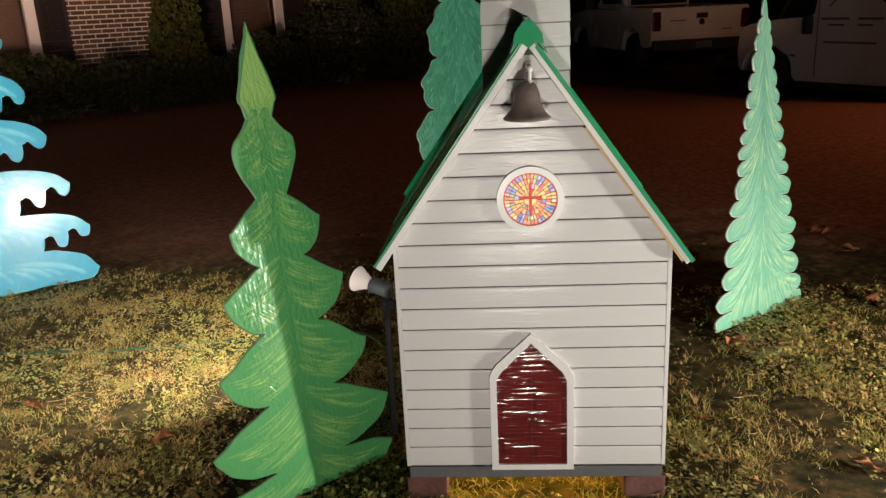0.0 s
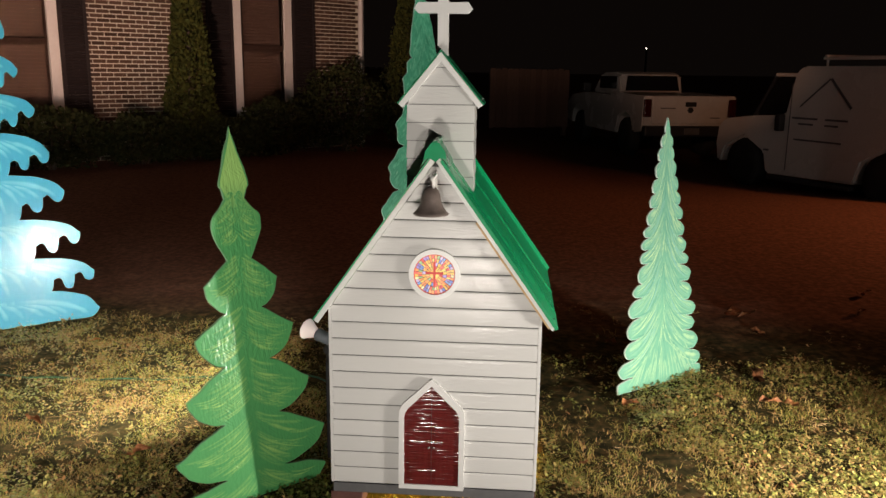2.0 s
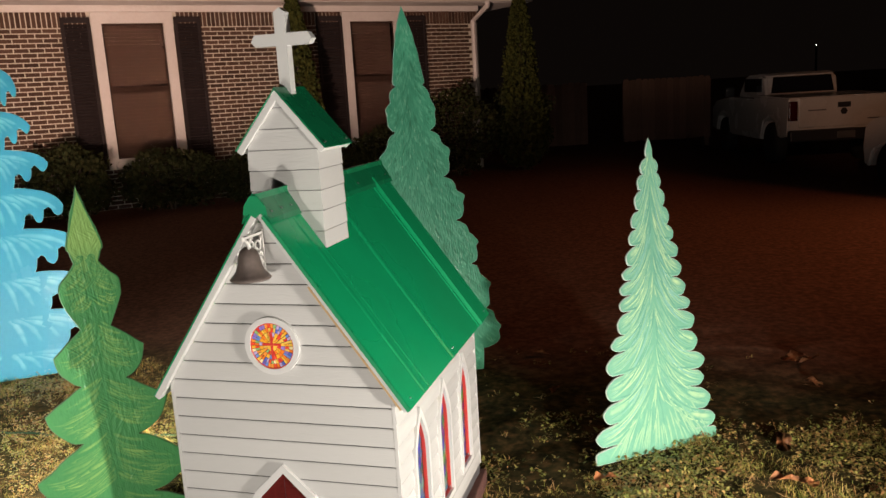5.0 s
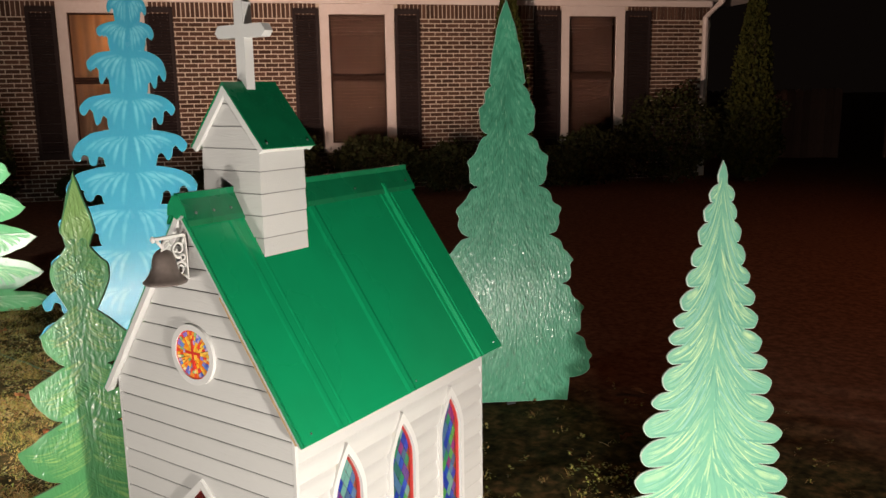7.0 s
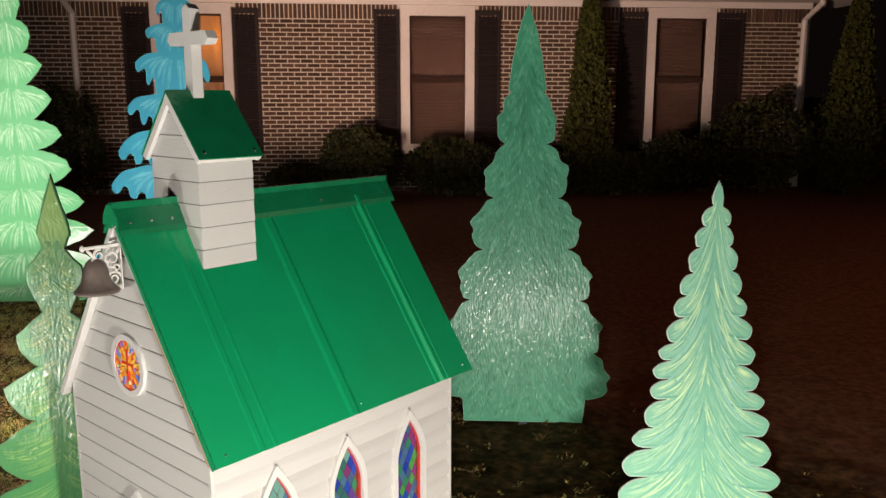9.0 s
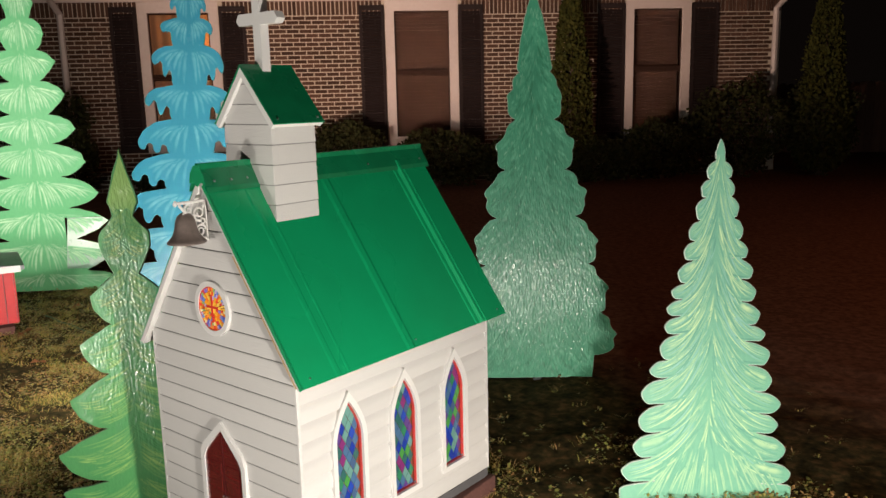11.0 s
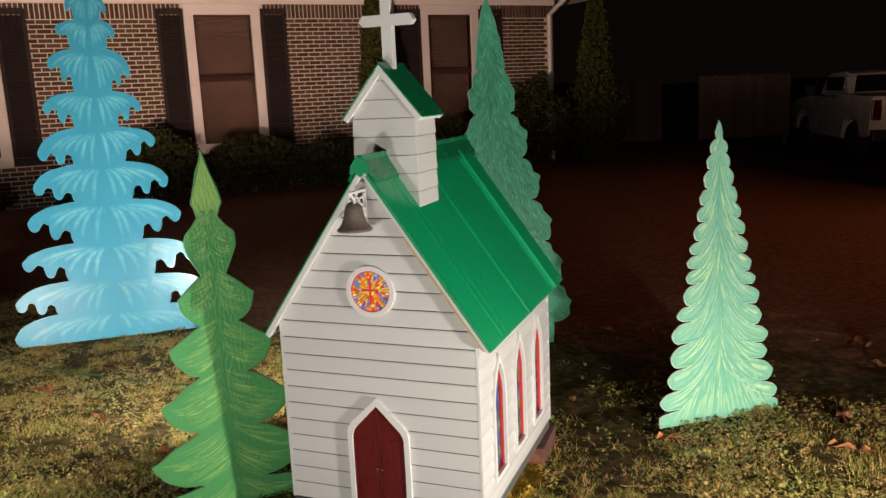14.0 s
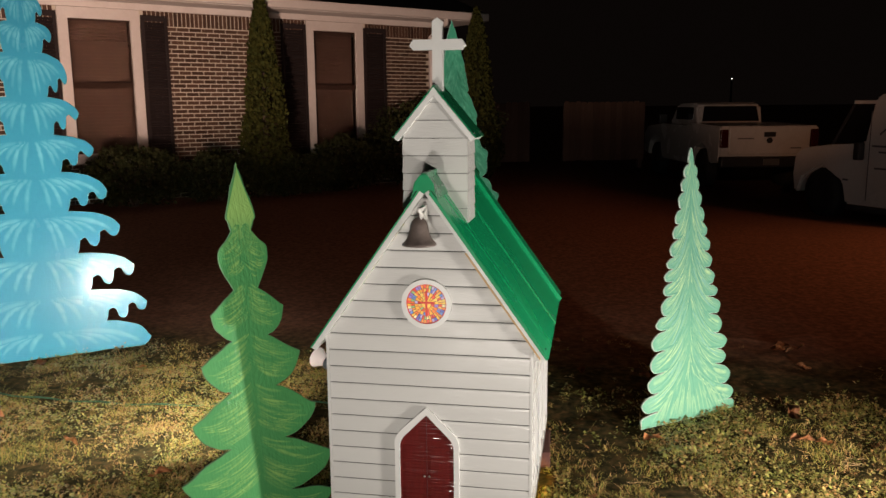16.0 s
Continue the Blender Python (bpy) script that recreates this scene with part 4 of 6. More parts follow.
def spruce_green():
    """The slender green tree beside the church, with seven rows of leaf-shaped boughs."""
    rows = [(0.900, 0.046, 0.852, 0.031), (0.780, 0.074, 0.676, 0.038), (0.612, 0.114, 0.527, 0.055), (0.462, 0.154, 0.370, 0.070), (0.290, 0.194, 0.200, 0.086), (0.125, 0.238, 0.034, 0.092), (0.004, 0.230, GROUND, 0.205)]
    right = [(0.0, 1.056)]
    nz, nw = 1.056, 0.0
    for i, (tz, tw, lz, lw) in enumerate(rows):
        seg = [(nw, nz)]
        if i == 0:
            seg += [(tw * 0.45, 0.985), (tw, tz), (tw * 0.9, tz - 0.02), (lw, lz)]
        elif i == 1:
            seg += [(tw * 0.72, nz - 0.028), (tw * 0.98, tz + 0.022), (tw, tz - 0.008), (tw * 0.90, tz - 0.045), (tw * 0.66, lz + 0.022), (lw, lz)]
        elif i < 6:
            d = tz - lz
            right += smooth_line([(nw, nz), (nw + (tw - nw) * 0.28, nz - (nz - tz) * 0.22), (nw + (tw - nw) * 0.72, nz - (nz - tz) * 0.70), (tw, tz)], 4)[1:]
            seg = [(tw, tz), (tw * 0.965, tz - d * 0.26), (tw * 0.85, tz - d * 0.60), (tw * 0.64, tz - d * 0.90), (lw, lz)]
        else:
            seg += [(nw + (tw - nw) * 0.5, nz - 0.012), (tw, tz), (tw * 0.96, -0.02), (lw, lz)]
        right += smooth_line(seg, 4)[1:]
        nz, nw = lz, lw
    outline = wobble(both(right, right), 0.005, 2.1, 22)
    outline[0] = (0.0, 1.056)
    rnd = random.Random(5)
    light = Strokes(outline)
    for i, (tz, tw, lz, lw) in enumerate(rows[1:]):
        for side in (-1, 1):
            for k in range(26):
                sz = tz + (rows[i][2] - tz) * rnd.uniform(-0.4, 1.3)
                sz = min(sz, 0.90)
                sx = rnd.uniform(0.0, 0.016)
                reach = rnd.uniform(0.25, 0.8) * tw
                drop = rnd.uniform(0.25, 0.6) * reach + 0.012
                light.add((side * sx, sz), (side * (sx + reach * 0.35), sz - drop * 0.75), (side * (sx + reach), sz - drop), rnd.uniform(0.0025, 0.0075), rnd.uniform(0.25, 0.85))
            for k in range(7):
                f = rnd.uniform(0.45, 0.9)
                ez = lz + (tz - lz) * (f * 0.9) + rnd.uniform(-0.01, 0.015)
                ex = tw * f
                light.add((side * ex * 0.55, ez + 0.012), (side * ex * 0.75, ez - 0.006), (side * ex * 1.03, ez + 0.004), rnd.uniform(0.002, 0.0045), rnd.uniform(0.4, 0.9))
    # the tip's yellow-green paint, thinning out downwards
    tip_bm = bmesh.new()
    fade = tip_bm.verts.layers.float.new("stroke")
    tip_rows = []
    for i in range(29):
        z = 1.048 - i * 0.010
        hw = max(half_width(right, z) - 0.0055, 0.0008)
        tip_rows.append([tip_bm.verts.new((hw * k, -0.0002, z)) for k in (-1, -0.4, 0.4, 1)])
        for v in tip_rows[-1]:
            v[fade] = 0.8 * min(max((z - 0.775) / 0.13, 0), 1) ** 1.2
    for r, q in zip(tip_rows, tip_rows[1:]):
        for k in range(3):
            tip_bm.faces.new((r[k], r[k + 1], q[k + 1], q[k]))
    return tree_thing("green_spruce_cutout", -0.478, 1.752, 43, outline, green_paint, edge_green, "slender green plywood spruce painted with light strokes", [("light_stroke_layer", light.bm, green_paint), ("tip_paint", tip_bm, green_paint)], -5.4)


def pine_deep():
    """The tall dark green pine behind the church, with a rippled edge."""
    rows = [(1.277, 0.0625, 0.0745), (1.076, 0.079, 0.118), (0.866, 0.128, 0.168), (0.662, 0.170, 0.219), (0.455, 0.224, 0.268), (0.240, 0.278, 0.312), (0.050, 0.250, 0.347)]
    rnd = random.Random(2)

    def side_line():
        right = [(0.0, 1.625)] + smooth_line([(0.0, 1.625), (0.020, 1.57), (0.040, 1.503), (0.049, 1.455), (0.060, 1.405), (0.067, 1.345), (0.0745, 1.296), (0.0625, 1.277)], 3)[1:]
        for lz, lw, tw in rows[1:]:
            nw, nz = right[-1]
            h, j = nz - lz, lambda a: rnd.uniform(-a, a)
            seg = [(nw, nz)] + [(nw + (tw - nw) * g, nz - h * f) for f, g in ((0.06, 0.30), (0.16 + j(0.03), 0.48 + j(0.08)), (0.30 + j(0.04), 0.62 + j(0.08)), (0.46 + j(0.05), 1.0))]
            seg += [(tw * (0.955 + j(0.01)), nz - h * 0.62), (tw * 0.965, nz - h * (0.80 + j(0.03))), (lw + (tw - lw) * 0.55, nz - h * 0.94), (lw, lz)]
            right += smooth_line(seg, 3)[1:]
        return right + [(0.245, 0.0), (0.240, GROUND)]
    right, left = side_line(), side_line()
    outline = wobble(both(right, left), 0.004, 4.4, 40)
    light, dark = Strokes(outline), Strokes(outline)
    for k in range(980):
        z = rnd.uniform(-0.02, 1.52)
        hw = half_width(right, z)
        x = rnd.uniform(0.0, 0.95) * hw
        ln = rnd.uniform(0.03, 0.085)
        spread = 0.30 + 0.9 * (x / max(hw, 0.01))
        side = rnd.choice((-1, 1))
        x1, z1 = x + ln * 0.60 * spread, z - ln * (1.1 - 0.5 * spread)
        (dark if k % 5 < 2 else light).add((side * x, z), (side * (x + x1) / 2, (z + z1) / 2 - 0.008), (side * x1, z1), rnd.uniform(0.003, 0.010), rnd.uniform(0.35, 1.0), 6)
    pale = Strokes(outline)
    for k in range(420):
        z = rnd.uniform(0.0, 1.55)
        x = rnd.uniform(-0.9, 0.9) * half_width(right, z)
        ln, lean = rnd.uniform(0.012, 0.035), x * rnd.uniform(0.0, 0.10)
        pale.add((x, z), (x + lean * 0.5, z - ln * 0.5), (x + lean, z - ln), rnd.uniform(0.0014, 0.0032), rnd.uniform(0.25, 0.9), 5)
    return tree_thing("pine_cutout", -0.102, 3.434, 38, outline, deep_paint, edge_pine_lit, "tall dark green plywood pine with glossy rippled paint", [("light_stroke_layer", light.bm, deep_paint), ("dark_stroke_layer", dark.bm, deep_dark), ("pale_stroke_layer", pale.bm, deep_pale)], -5.3)


def mint_tree():
    """The pale mint tree with many small scalloped boughs."""
    rnd = random.Random(3)

    def side_line():
        side = [(0.0, 1.046), (0.008, 1.030), (0.016, 1.005), (0.014, 0.988), (0.010, 0.984)]
        lobes, z, i = [], 0.984 - rnd.uniform(0, 0.012), 0
        while z > 0.03:
            h = min(0.047 + 0.0021 * i + rnd.uniform(-0.013, 0.014), z + 0.03)
            tip = (0.036 + (0.962 - z + 0.5 * h) * 0.247) * rnd.uniform(0.93, 1.03)
            nxt = 0.034 + (0.962 - (z - h)) * 0.243
            nin = max(nxt * (rnd.uniform(0.40, 0.50) + 0.16 * min(nxt / 0.2, 1)) - 0.004, 0.006)
            x0, z0 = side[-1]
            seg = [(x0, z0), (x0 + (tip - x0) * 0.65, z - h * 0.16), (tip * 0.99, z - h * 0.48), (tip, z - h * 0.72), (tip * 0.93, z - h * 0.98), (nin + (tip - nin) * 0.55, z - h * 1.04), (nin, z - h * 0.99)]
            side += smooth_line(seg, 4)[1:]
            lobes.append((z, h, tip))
            z, i = z - h, i + 1
        side += smooth_line([side[-1], (0.252, 0.0), (0.264, -0.026), (0.262, GROUND)], 3)[1:]
        return side, lobes
    sides = [side_line(), side_line()]
    outline = wobble(both(sides[0][0], sides[1][0]), 0.003, 8.8, 30)
    light, dark, blue = Strokes(outline), Strokes(outline), Strokes(outline)
    for (line, lobes), side in zip(sides, (1, -1)):
        for z, h, tip in lobes:
            for j in range(21):
                f = (j + rnd.uniform(0.1, 0.9)) / 21
                ez = z - h * (0.16 + 0.78 * f)
                ex = min(tip * (0.96 - 0.10 * abs(f - 0.6)), half_width(line, ez) - 0.004)
                if ex < 0.008:
                    continue
                sz = min(z + 0.13 + rnd.uniform(-0.04, 0.06) - 0.02 * f, 1.0)
                sx = tip * rnd.uniform(0.0, 0.16)
                to = (light, dark, blue)[(0, 1, 0, 2)[j % 4]]
                strength = rnd.uniform(0.15, 1.0) if to is light else rnd.uniform(0.4, 0.95)
                to.add((side * sx, sz), (side * ex * 0.40, ez + (sz - ez) * 0.12), (side * ex, ez), rnd.uniform(0.0016, 0.0042) * (0.6 + tip * 2), strength, 11, 0.0)
            # broad dabs of pale paint on the ends of some boughs
            if rnd.random() < 0.6:
                ez = z - h * 0.55
                light.add((side * tip * 0.55, ez + 0.030), (side * tip * 0.74, ez + 0.006), (side * tip * 0.97, ez), h * 0.16, rnd.uniform(0.4, 0.8), 9, 0.001)
            dark.add((side * tip * 0.35, z - h * 0.72), (side * tip * 0.62, z - h * 0.97), (side * tip * 0.90, z - h * 0.90), 0.0034, 0.9, 9, 0.0)
    for k in range(50):
        z = rnd.uniform(0.0, 0.9)
        s = rnd.choice((-1, 1))
        (light if k % 2 else dark).add((s * 0.002, z + 0.10), (s * 0.006, z + 0.05), (s * rnd.uniform(0.012, 0.035), max(z, -0.03)), 0.0036, 0.8, 6, 0)
    for k in range(90):
        x = rnd.uniform(-0.24, 0.24)
        z = rnd.uniform(0.05, 0.15)
        (light if k % 2 else dark).add((x * 0.55, z), (x * 0.8, z * 0.4), (x, -0.035), 0.0036, 0.5, 7, 0)
    return tree_thing("mint_tree_cutout", 0.898, 2.812, 41, outline, mint_paint, edge_mint, "pale mint green plywood tree with scalloped boughs", [("light_stroke_layer", light.bm, mint_paint), ("dark_stroke_layer", dark.bm, mint_dark), ("blue_stroke_layer", blue.bm, mint_blue)], -4.6, None, 2.0)


def blue_tree():
    """The tall sky-blue tree whose boughs end in drips of snow."""
    lows = [(1.800, 0.020), (1.665, 0.036), (1.510, 0.046), (1.286, 0.050), (1.095, 0.052), (0.903, 0.060), (0.702, 0.066), (0.482, 0.085), (0.287, 0.13), (0.115, 0.20), (GROUND, 0.46)]
    tips_right = [(1.850, 0.060), (1.730, 0.098), (1.600, 0.130), (1.392, 0.191), (1.206, 0.229), (1.018, 0.286), (0.801, 0.334), (0.608, 0.386), (0.394, 0.443), (0.195, 0.494), (0.000, 0.500)]
    tips_left = [(1.855, 0.065), (1.740, 0.105), (1.620, 0.160), (1.447, 0.212), (1.210, 0.258), (0.966, 0.303), (0.790, 0.342), (0.602, 0.384), (0.395, 0.430), (0.185, 0.480), (0.005, 0.500)]
    rnd = random.Random(21)

    def side_line(tips):
        line = [(0.0, 1.93), (0.02, 1.905), (0.025, 1.885)]
        for i, ((tz, tw), (lz, lw)) in enumerate(zip(tips, lows)):
            nw, nz = line[-1]
            r, w = nz - tz, tw - nw
            seg = [(nw, nz), (nw + w * 0.30, nz - r * 0.02), (nw + w * 0.62, nz - r * 0.17), (nw + w * 0.86, nz - r * 0.48), (tw * 0.985, tz + r * 0.12), (tw, tz)]
            if i == len(tips) - 1:
                line += smooth_line(seg, 4)[1:] + [(0.485, GROUND + 0.02), (0.46, GROUND)]
                break
            d = tz - lz
            n = 2 if i < 3 else 3
            pitch = (tw - lw) / n
            for k in range(n):
                xo = tw - pitch * k
                top = tz if k == 0 else bay - 0.012
                amp = 0.012 + 0.030 * tw
                bot = tz - amp * rnd.uniform(1.3, 1.6) - d * 0.12 if k == 0 else max(tz - d * min(1, (k + 0.5) / n * 1.2) - amp * rnd.uniform(0.8, 1.1), lz - 0.008)
                bay = tz - d * (k + 0.8) / n * 0.85 + amp * rnd.uniform(0.6, 0.8) + rnd.uniform(-0.006, 0.006)
                if k:
                    seg.append((xo, top))
                seg += [(xo - pitch * 0.04, (top + bot) / 2), (xo - pitch * 0.15, bot + d * 0.07), (xo - pitch * 0.32, bot)]
                if k < n - 1:
                    seg += [(xo - pitch * 0.50, bot + d * 0.08), (xo - pitch * 0.58, (bot + bay) / 2), (xo - pitch * 0.64, bay - d * 0.09), (xo - pitch * 0.79, bay), (xo - pitch * 0.93, bay - d * 0.08)]
            seg.append((lw, lz))
            line += smooth_line(seg, 3)[1:]
        return line
    right, left = side_line(tips_right), side_line(tips_left)
    outline = wobble(both(right, left), 0.004, 12.2, 18)
    light = Strokes(outline)
    nz = 1.9
    for i, (lz, lw) in enumerate(lows):
        for side, (tz, tw) in ((1, tips_right[i]), (-1, tips_left[i])):
            n = 6
            for j in range(n):
                f = (j + rnd.uniform(0.3, 0.7)) / n
                ex = tw * (0.10 + 0.86 * f)
                ez = max(lz + (tz - lz) * f ** 0.8 - 0.02, -0.03)
                sx = 0.010 + 0.22 * tw * f
                sz = nz - 0.016 - 0.03 * (1 - f) - 0.25 * (nz - tz) * f
                light.add((side * sx, sz), (side * (sx + (ex - sx) * 0.75), sz - (sz - ez) * 0.12), (side * ex, ez), 0.0085 + 0.016 * tw, rnd.uniform(0.45, 0.85), 10, 0.0)
        nz = lz + 0.01
    return tree_thing("blue_tree_cutout", -2.225, 3.140, 41, outline, blue_paint, edge_blue, "tall sky-blue plywood tree with dripping boughs", [("light_stroke_layer", light.bm, blue_paint)], -8.0, (0.19, 0.475, 0.5, 1.0, blue_gloss), 1.0)


def leaf_tree():
    """The tall bright green tree with skirts of boughs."""
    rows = [(1.98, 0.06, 1.915, 0.04), (1.82, 0.105, 1.726, 0.072), (1.638, 0.149, 1.527, 0.094), (1.445, 0.197, 1.332, 0.098), (1.242, 0.246, 1.123, 0.120), (1.024, 0.288, 0.929, 0.125), (0.824, 0.335, 0.712, 0.160), (0.612, 0.378, 0.509, 0.185), (0.415, 0.422, 0.300, 0.215), (0.195, 0.480, 0.088, 0.260), (0.022, 0.486, GROUND, 0.33)]
    rnd = random.Random(4)

    def side_line():
        line = [(0.0, 2.12)]
        for i, (tz, tw, lz, lw) in enumerate(rows):
            nw, nz = line[-1]
            r, w, d = nz - tz, tw - nw, tz - lz
            tz, tw = tz + rnd.uniform(-0.014, 0.014), tw * rnd.uniform(0.96, 1.03)
            seg = [(nw, nz), (nw + w * 0.30, nz - r * 0.08), (nw + w * 0.60, nz - r * 0.32), (nw + w * 0.82, nz - r * 0.60), (tw * 0.97, tz + r * 0.08), (tw, tz), (tw * 0.94, tz - d * 0.20), (tw * 0.84, tz - d * 0.48), (lw + (tw * 0.80 - lw) * 0.62, tz - d * 0.78), (lw, lz)]
            line += smooth_line(seg, 4)[1:]
        line[-1] = (0.33, GROUND)
        return line
    outline = wobble(both(side_line(), side_line()), 0.007, 31.0, 20)
    light = Strokes(outline)
    nz = 2.08
    for tz, tw, lz, lw in rows:
        for side in (-1, 1):
            n = 17
            for j in range(n):
                f = (j + rnd.uniform(0.1, 0.9)) / n
                ex = tw * (0.04 + 0.96 * f)
                ez = max(lz + (tz - lz) * f ** 1.6 + rnd.uniform(-0.02, 0.03), -0.035)
                sx = 0.004 + 0.22 * tw * f
                sz = nz - 0.006 - 0.03 * f - rnd.uniform(0, 0.035)
                light.add((side * sx, sz), (side * (sx + (ex - sx) * 0.80), sz - (sz - ez) * 0.25), (side * ex, ez), rnd.uniform(0.005, 0.009) + 0.006 * tw, rnd.uniform(0.25, 0.85), 10, 0.001)
        nz = lz
    return tree_thing("leaf_green_tree_cutout", -3.671, 2.979, 45, outline, leaf_paint, edge_green, "tall bright green plywood tree with skirted boughs", [("light_stroke_layer", light.bm, leaf_paint)], 0.0, (0.150, 0.445, -5.0, -12.0, leaf_gloss))


spruce_green()
pine_deep()
mint_tree()
blue_tree()
leaf_tree()


# ---- red barn model ----
barn_red = mat("red_barn_paint", (0.55, 0.025, 0.030), 0.45, 0, 0.15, 8, 60, 0.15, rand=0.08)
barn_roof = mat("grey_barn_roof", (0.22, 0.23, 0.24), 0.5, 0, 0.2)


def build_barn():
    at = pose(-2.84, 2.43, 0.0, 0, 0, 70)
    barn = thing("barn", at, "small red plank barn model with a grey roof", "barn model")
    part("wall", box(-0.60, -0.008, 0.008, 0.42, 0.0, 0.29), gap_grey, barn)
    plank = finish("plank", box(0, 0.046, -0.008, 0, 0.0, 0.30, 0.002), barn_red)
    for i in range(12):
        piece("plank", plank, barn, Matrix.Translation((-0.60 + i * 0.0495, 0.0075, 0)))
    for i in range(9):
        piece("plank", plank, barn, pose(-0.0075, 0.008 + i * 0.0460, 0, 0, 0, 90))
    part("roof", box(-0.64, 0.03, -0.03, 0.46, 0.301, 0.325, 0.003, Matrix.Translation((0, 0, 0)) @ pose(0, 0, 0, 0, 4, 0)), barn_roof, barn, "grey roof sheet")
    part("eave_trim", box(-0.64, 0.032, -0.036, -0.0305, 0.289, 0.325, 0.001), trim_white, barn, "white eave trim")
    part("window_trim", ring([(-0.27, 0.09), (-0.15, 0.09), (-0.15, 0.20), (-0.27, 0.20)], [(-0.255, 0.105), (-0.165, 0.105), (-0.165, 0.185), (-0.255, 0.185)], -0.006, -0.001), trim_white, barn, "white window trim")
    b = thing("brick_block", pose(-2.90, 2.37, GROUND, 0, 0, 70), "red clay brick under the barn corner", "brick", "bricks under the barn")
    part("brick_body", box(-0.047, 0.047, -0.105, 0.105, 0.0, 0.045, 0.004), block_brick, b)


build_barn()


# ---- floodlight and cord ----
plastic_grey = mat("grey_plastic", (0.16, 0.18, 0.20), 0.4, 0, 0.2, 20, 80, 0.1)
black_plastic = mat("black_plastic", (0.012, 0.012, 0.013), 0.5)
reflector = glowing("lit_floodlight_lens", (1.0, 0.93, 0.82), 4.0)
bulb_shell = glowing("lit_glass_reflector", (0.85, 0.72, 0.66), 0.30)
cord_green = mat("green_cord", (0.02, 0.07, 0.035), 0.5, 0, 0.1)


def build_floodlight():
    lamp = thing("floodlight", pose(-0.338, 2.00, GROUND), "grey stake floodlight with a lit white bulb", "floodlight")
    aim = Matrix.Translation((0, 0, 0.430)) @ Vector((-0.84, 0.42, 0.20)).to_track_quat("Z", "Y").to_matrix().to_4x4() @ Matrix.Scale(0.72, 4)
    part("socket", lathe([(0.020, -0.055), (0.026, -0.050), (0.027, 0.0), (0.030, 0.004), (0.030, 0.014), (0.026, 0.016)], 20, aim), plastic_grey, lamp, "grey plastic socket", True)
    part("bulb", lathe([(0.018, 0.016), (0.022, 0.028), (0.036, 0.060), (0.045, 0.074), (0.047, 0.080), (0.045, 0.082)], 24, aim), bulb_shell, lamp, "white glass reflector bulb", True)
    part("lens", lathe([(0.0445, 0.0825), (0.036, 0.087), (0.016, 0.090), (0.001, 0.091)], 24, aim), reflector, lamp, "lit frosted lens", True)
    part("knuckle", lathe([(0.013, -0.016), (0.017, -0.012), (0.017, 0.012), (0.013, 0.016)], 14, Matrix.Translation((0.030, -0.012, 0.385)) @ pose(0, 0, 0, 90, 0, 30)), black_plastic, lamp)
    part("arm", tube([(0.030, -0.012, 0.425), (0.030, -0.012, 0.385), (0.026, -0.010, 0.340)], 0.009), black_plastic, lamp)
    part("stake", box(0.018, 0.034, -0.018, -0.002, -0.05, 0.345, 0.003), black_plastic, lamp, "dark plastic ground stake")
    line = smooth_line([(-0.345, 2.02), (-0.40, 2.52), (-0.60, 2.73), (-0.87, 2.667), (-1.29, 2.586), (-1.75, 2.572), (-2.30, 2.61), (-3.00, 2.64)], 8)
    pts = [(x, y, GROUND + 0.010 + 0.004 * math.sin(x * 23)) for x, y in line]
    cord = thing("extension_cord", Matrix(), "green extension cord lying on the grass", "cord")
    part("cord_line", tube(pts, 0.004, 6), cord_green, cord, smooth=True)


build_floodlight()


def build_beam_shield():
    # Unseen fixture, added so its front plate keeps flood_house off the low wall.
    lamp = thing("floodlight", pose(-2.42, 3.40, GROUND, 0, 0, 19.5), "added unseen black fixture that shields the house light's low beam", "floodlight")
    part("base", box(-0.06, 0.06, -0.05, 0.05, 0.0, 0.02, 0.004), black_plastic, lamp)
    part("housing", box(-0.05, 0.05, -0.075, -0.045, 0.0205, 0.20, 0.006), black_plastic, lamp)
    part("visor", box(-0.16, 0.16, 0.115, 0.120, 0.0, 0.176, 0.001), black_plastic, lamp, "added black strip that cuts off the beam's lower part")


build_beam_shield()
# ---- house ----
brick_mat = mat("red_brown_brick", (0.074, 0.043, 0.029), 0.85, 0, 0.25, 10, 60, 0.4, tint=(0.045, 0.025, 0.022), rand=0.35, spec=0.15)
brick_joined = mat("red_brown_brick_far", (0.074, 0.043, 0.029), 0.85, 0, 0.25, 10, 60, 0.4, tint=(0.045, 0.025, 0.022), rand=0.35, spec=0.15, per="island")
mortar = mat("pale_mortar", (0.52, 0.47, 0.39), 0.95, 0, 0.2, 12, 90, 0.3)
house_trim = mat("white_house_trim", (0.52, 0.48, 0.46), 0.55, 0, 0.25, 3, 25, 0.1, tint=(0.42, 0.37, 0.35))
shutter_mat = mat("dark_brown_shutter", (0.022, 0.016, 0.016), 0.7, 0, 0.2, 5, 40, 0.1, spec=0.12)
blind_mat = mat("brown_window_blind", (0.034, 0.019, 0.014), 0.8, 0, 0.25, 2, 30, 0.1, spec=0.05)
pane_glass = clear_glass("window_glass")
sheer, sheer_tree, sheer_bsdf = nodes_of("sheer_brown_curtain")
sheer_bsdf.inputs["Base Color"].default_value = (0.10, 0.055, 0.03, 1)
sheer_bsdf.inputs["Roughness"].default_value = 0.8
sheer_thin = sheer_tree.nodes.new("ShaderNodeBsdfTranslucent")
sheer_thin.inputs[0].default_value = (0.55, 0.36, 0.20, 1)
sheer_mix = sheer_tree.nodes.new("ShaderNodeMixShader")
sheer_mix.inputs[0].default_value = 0.5
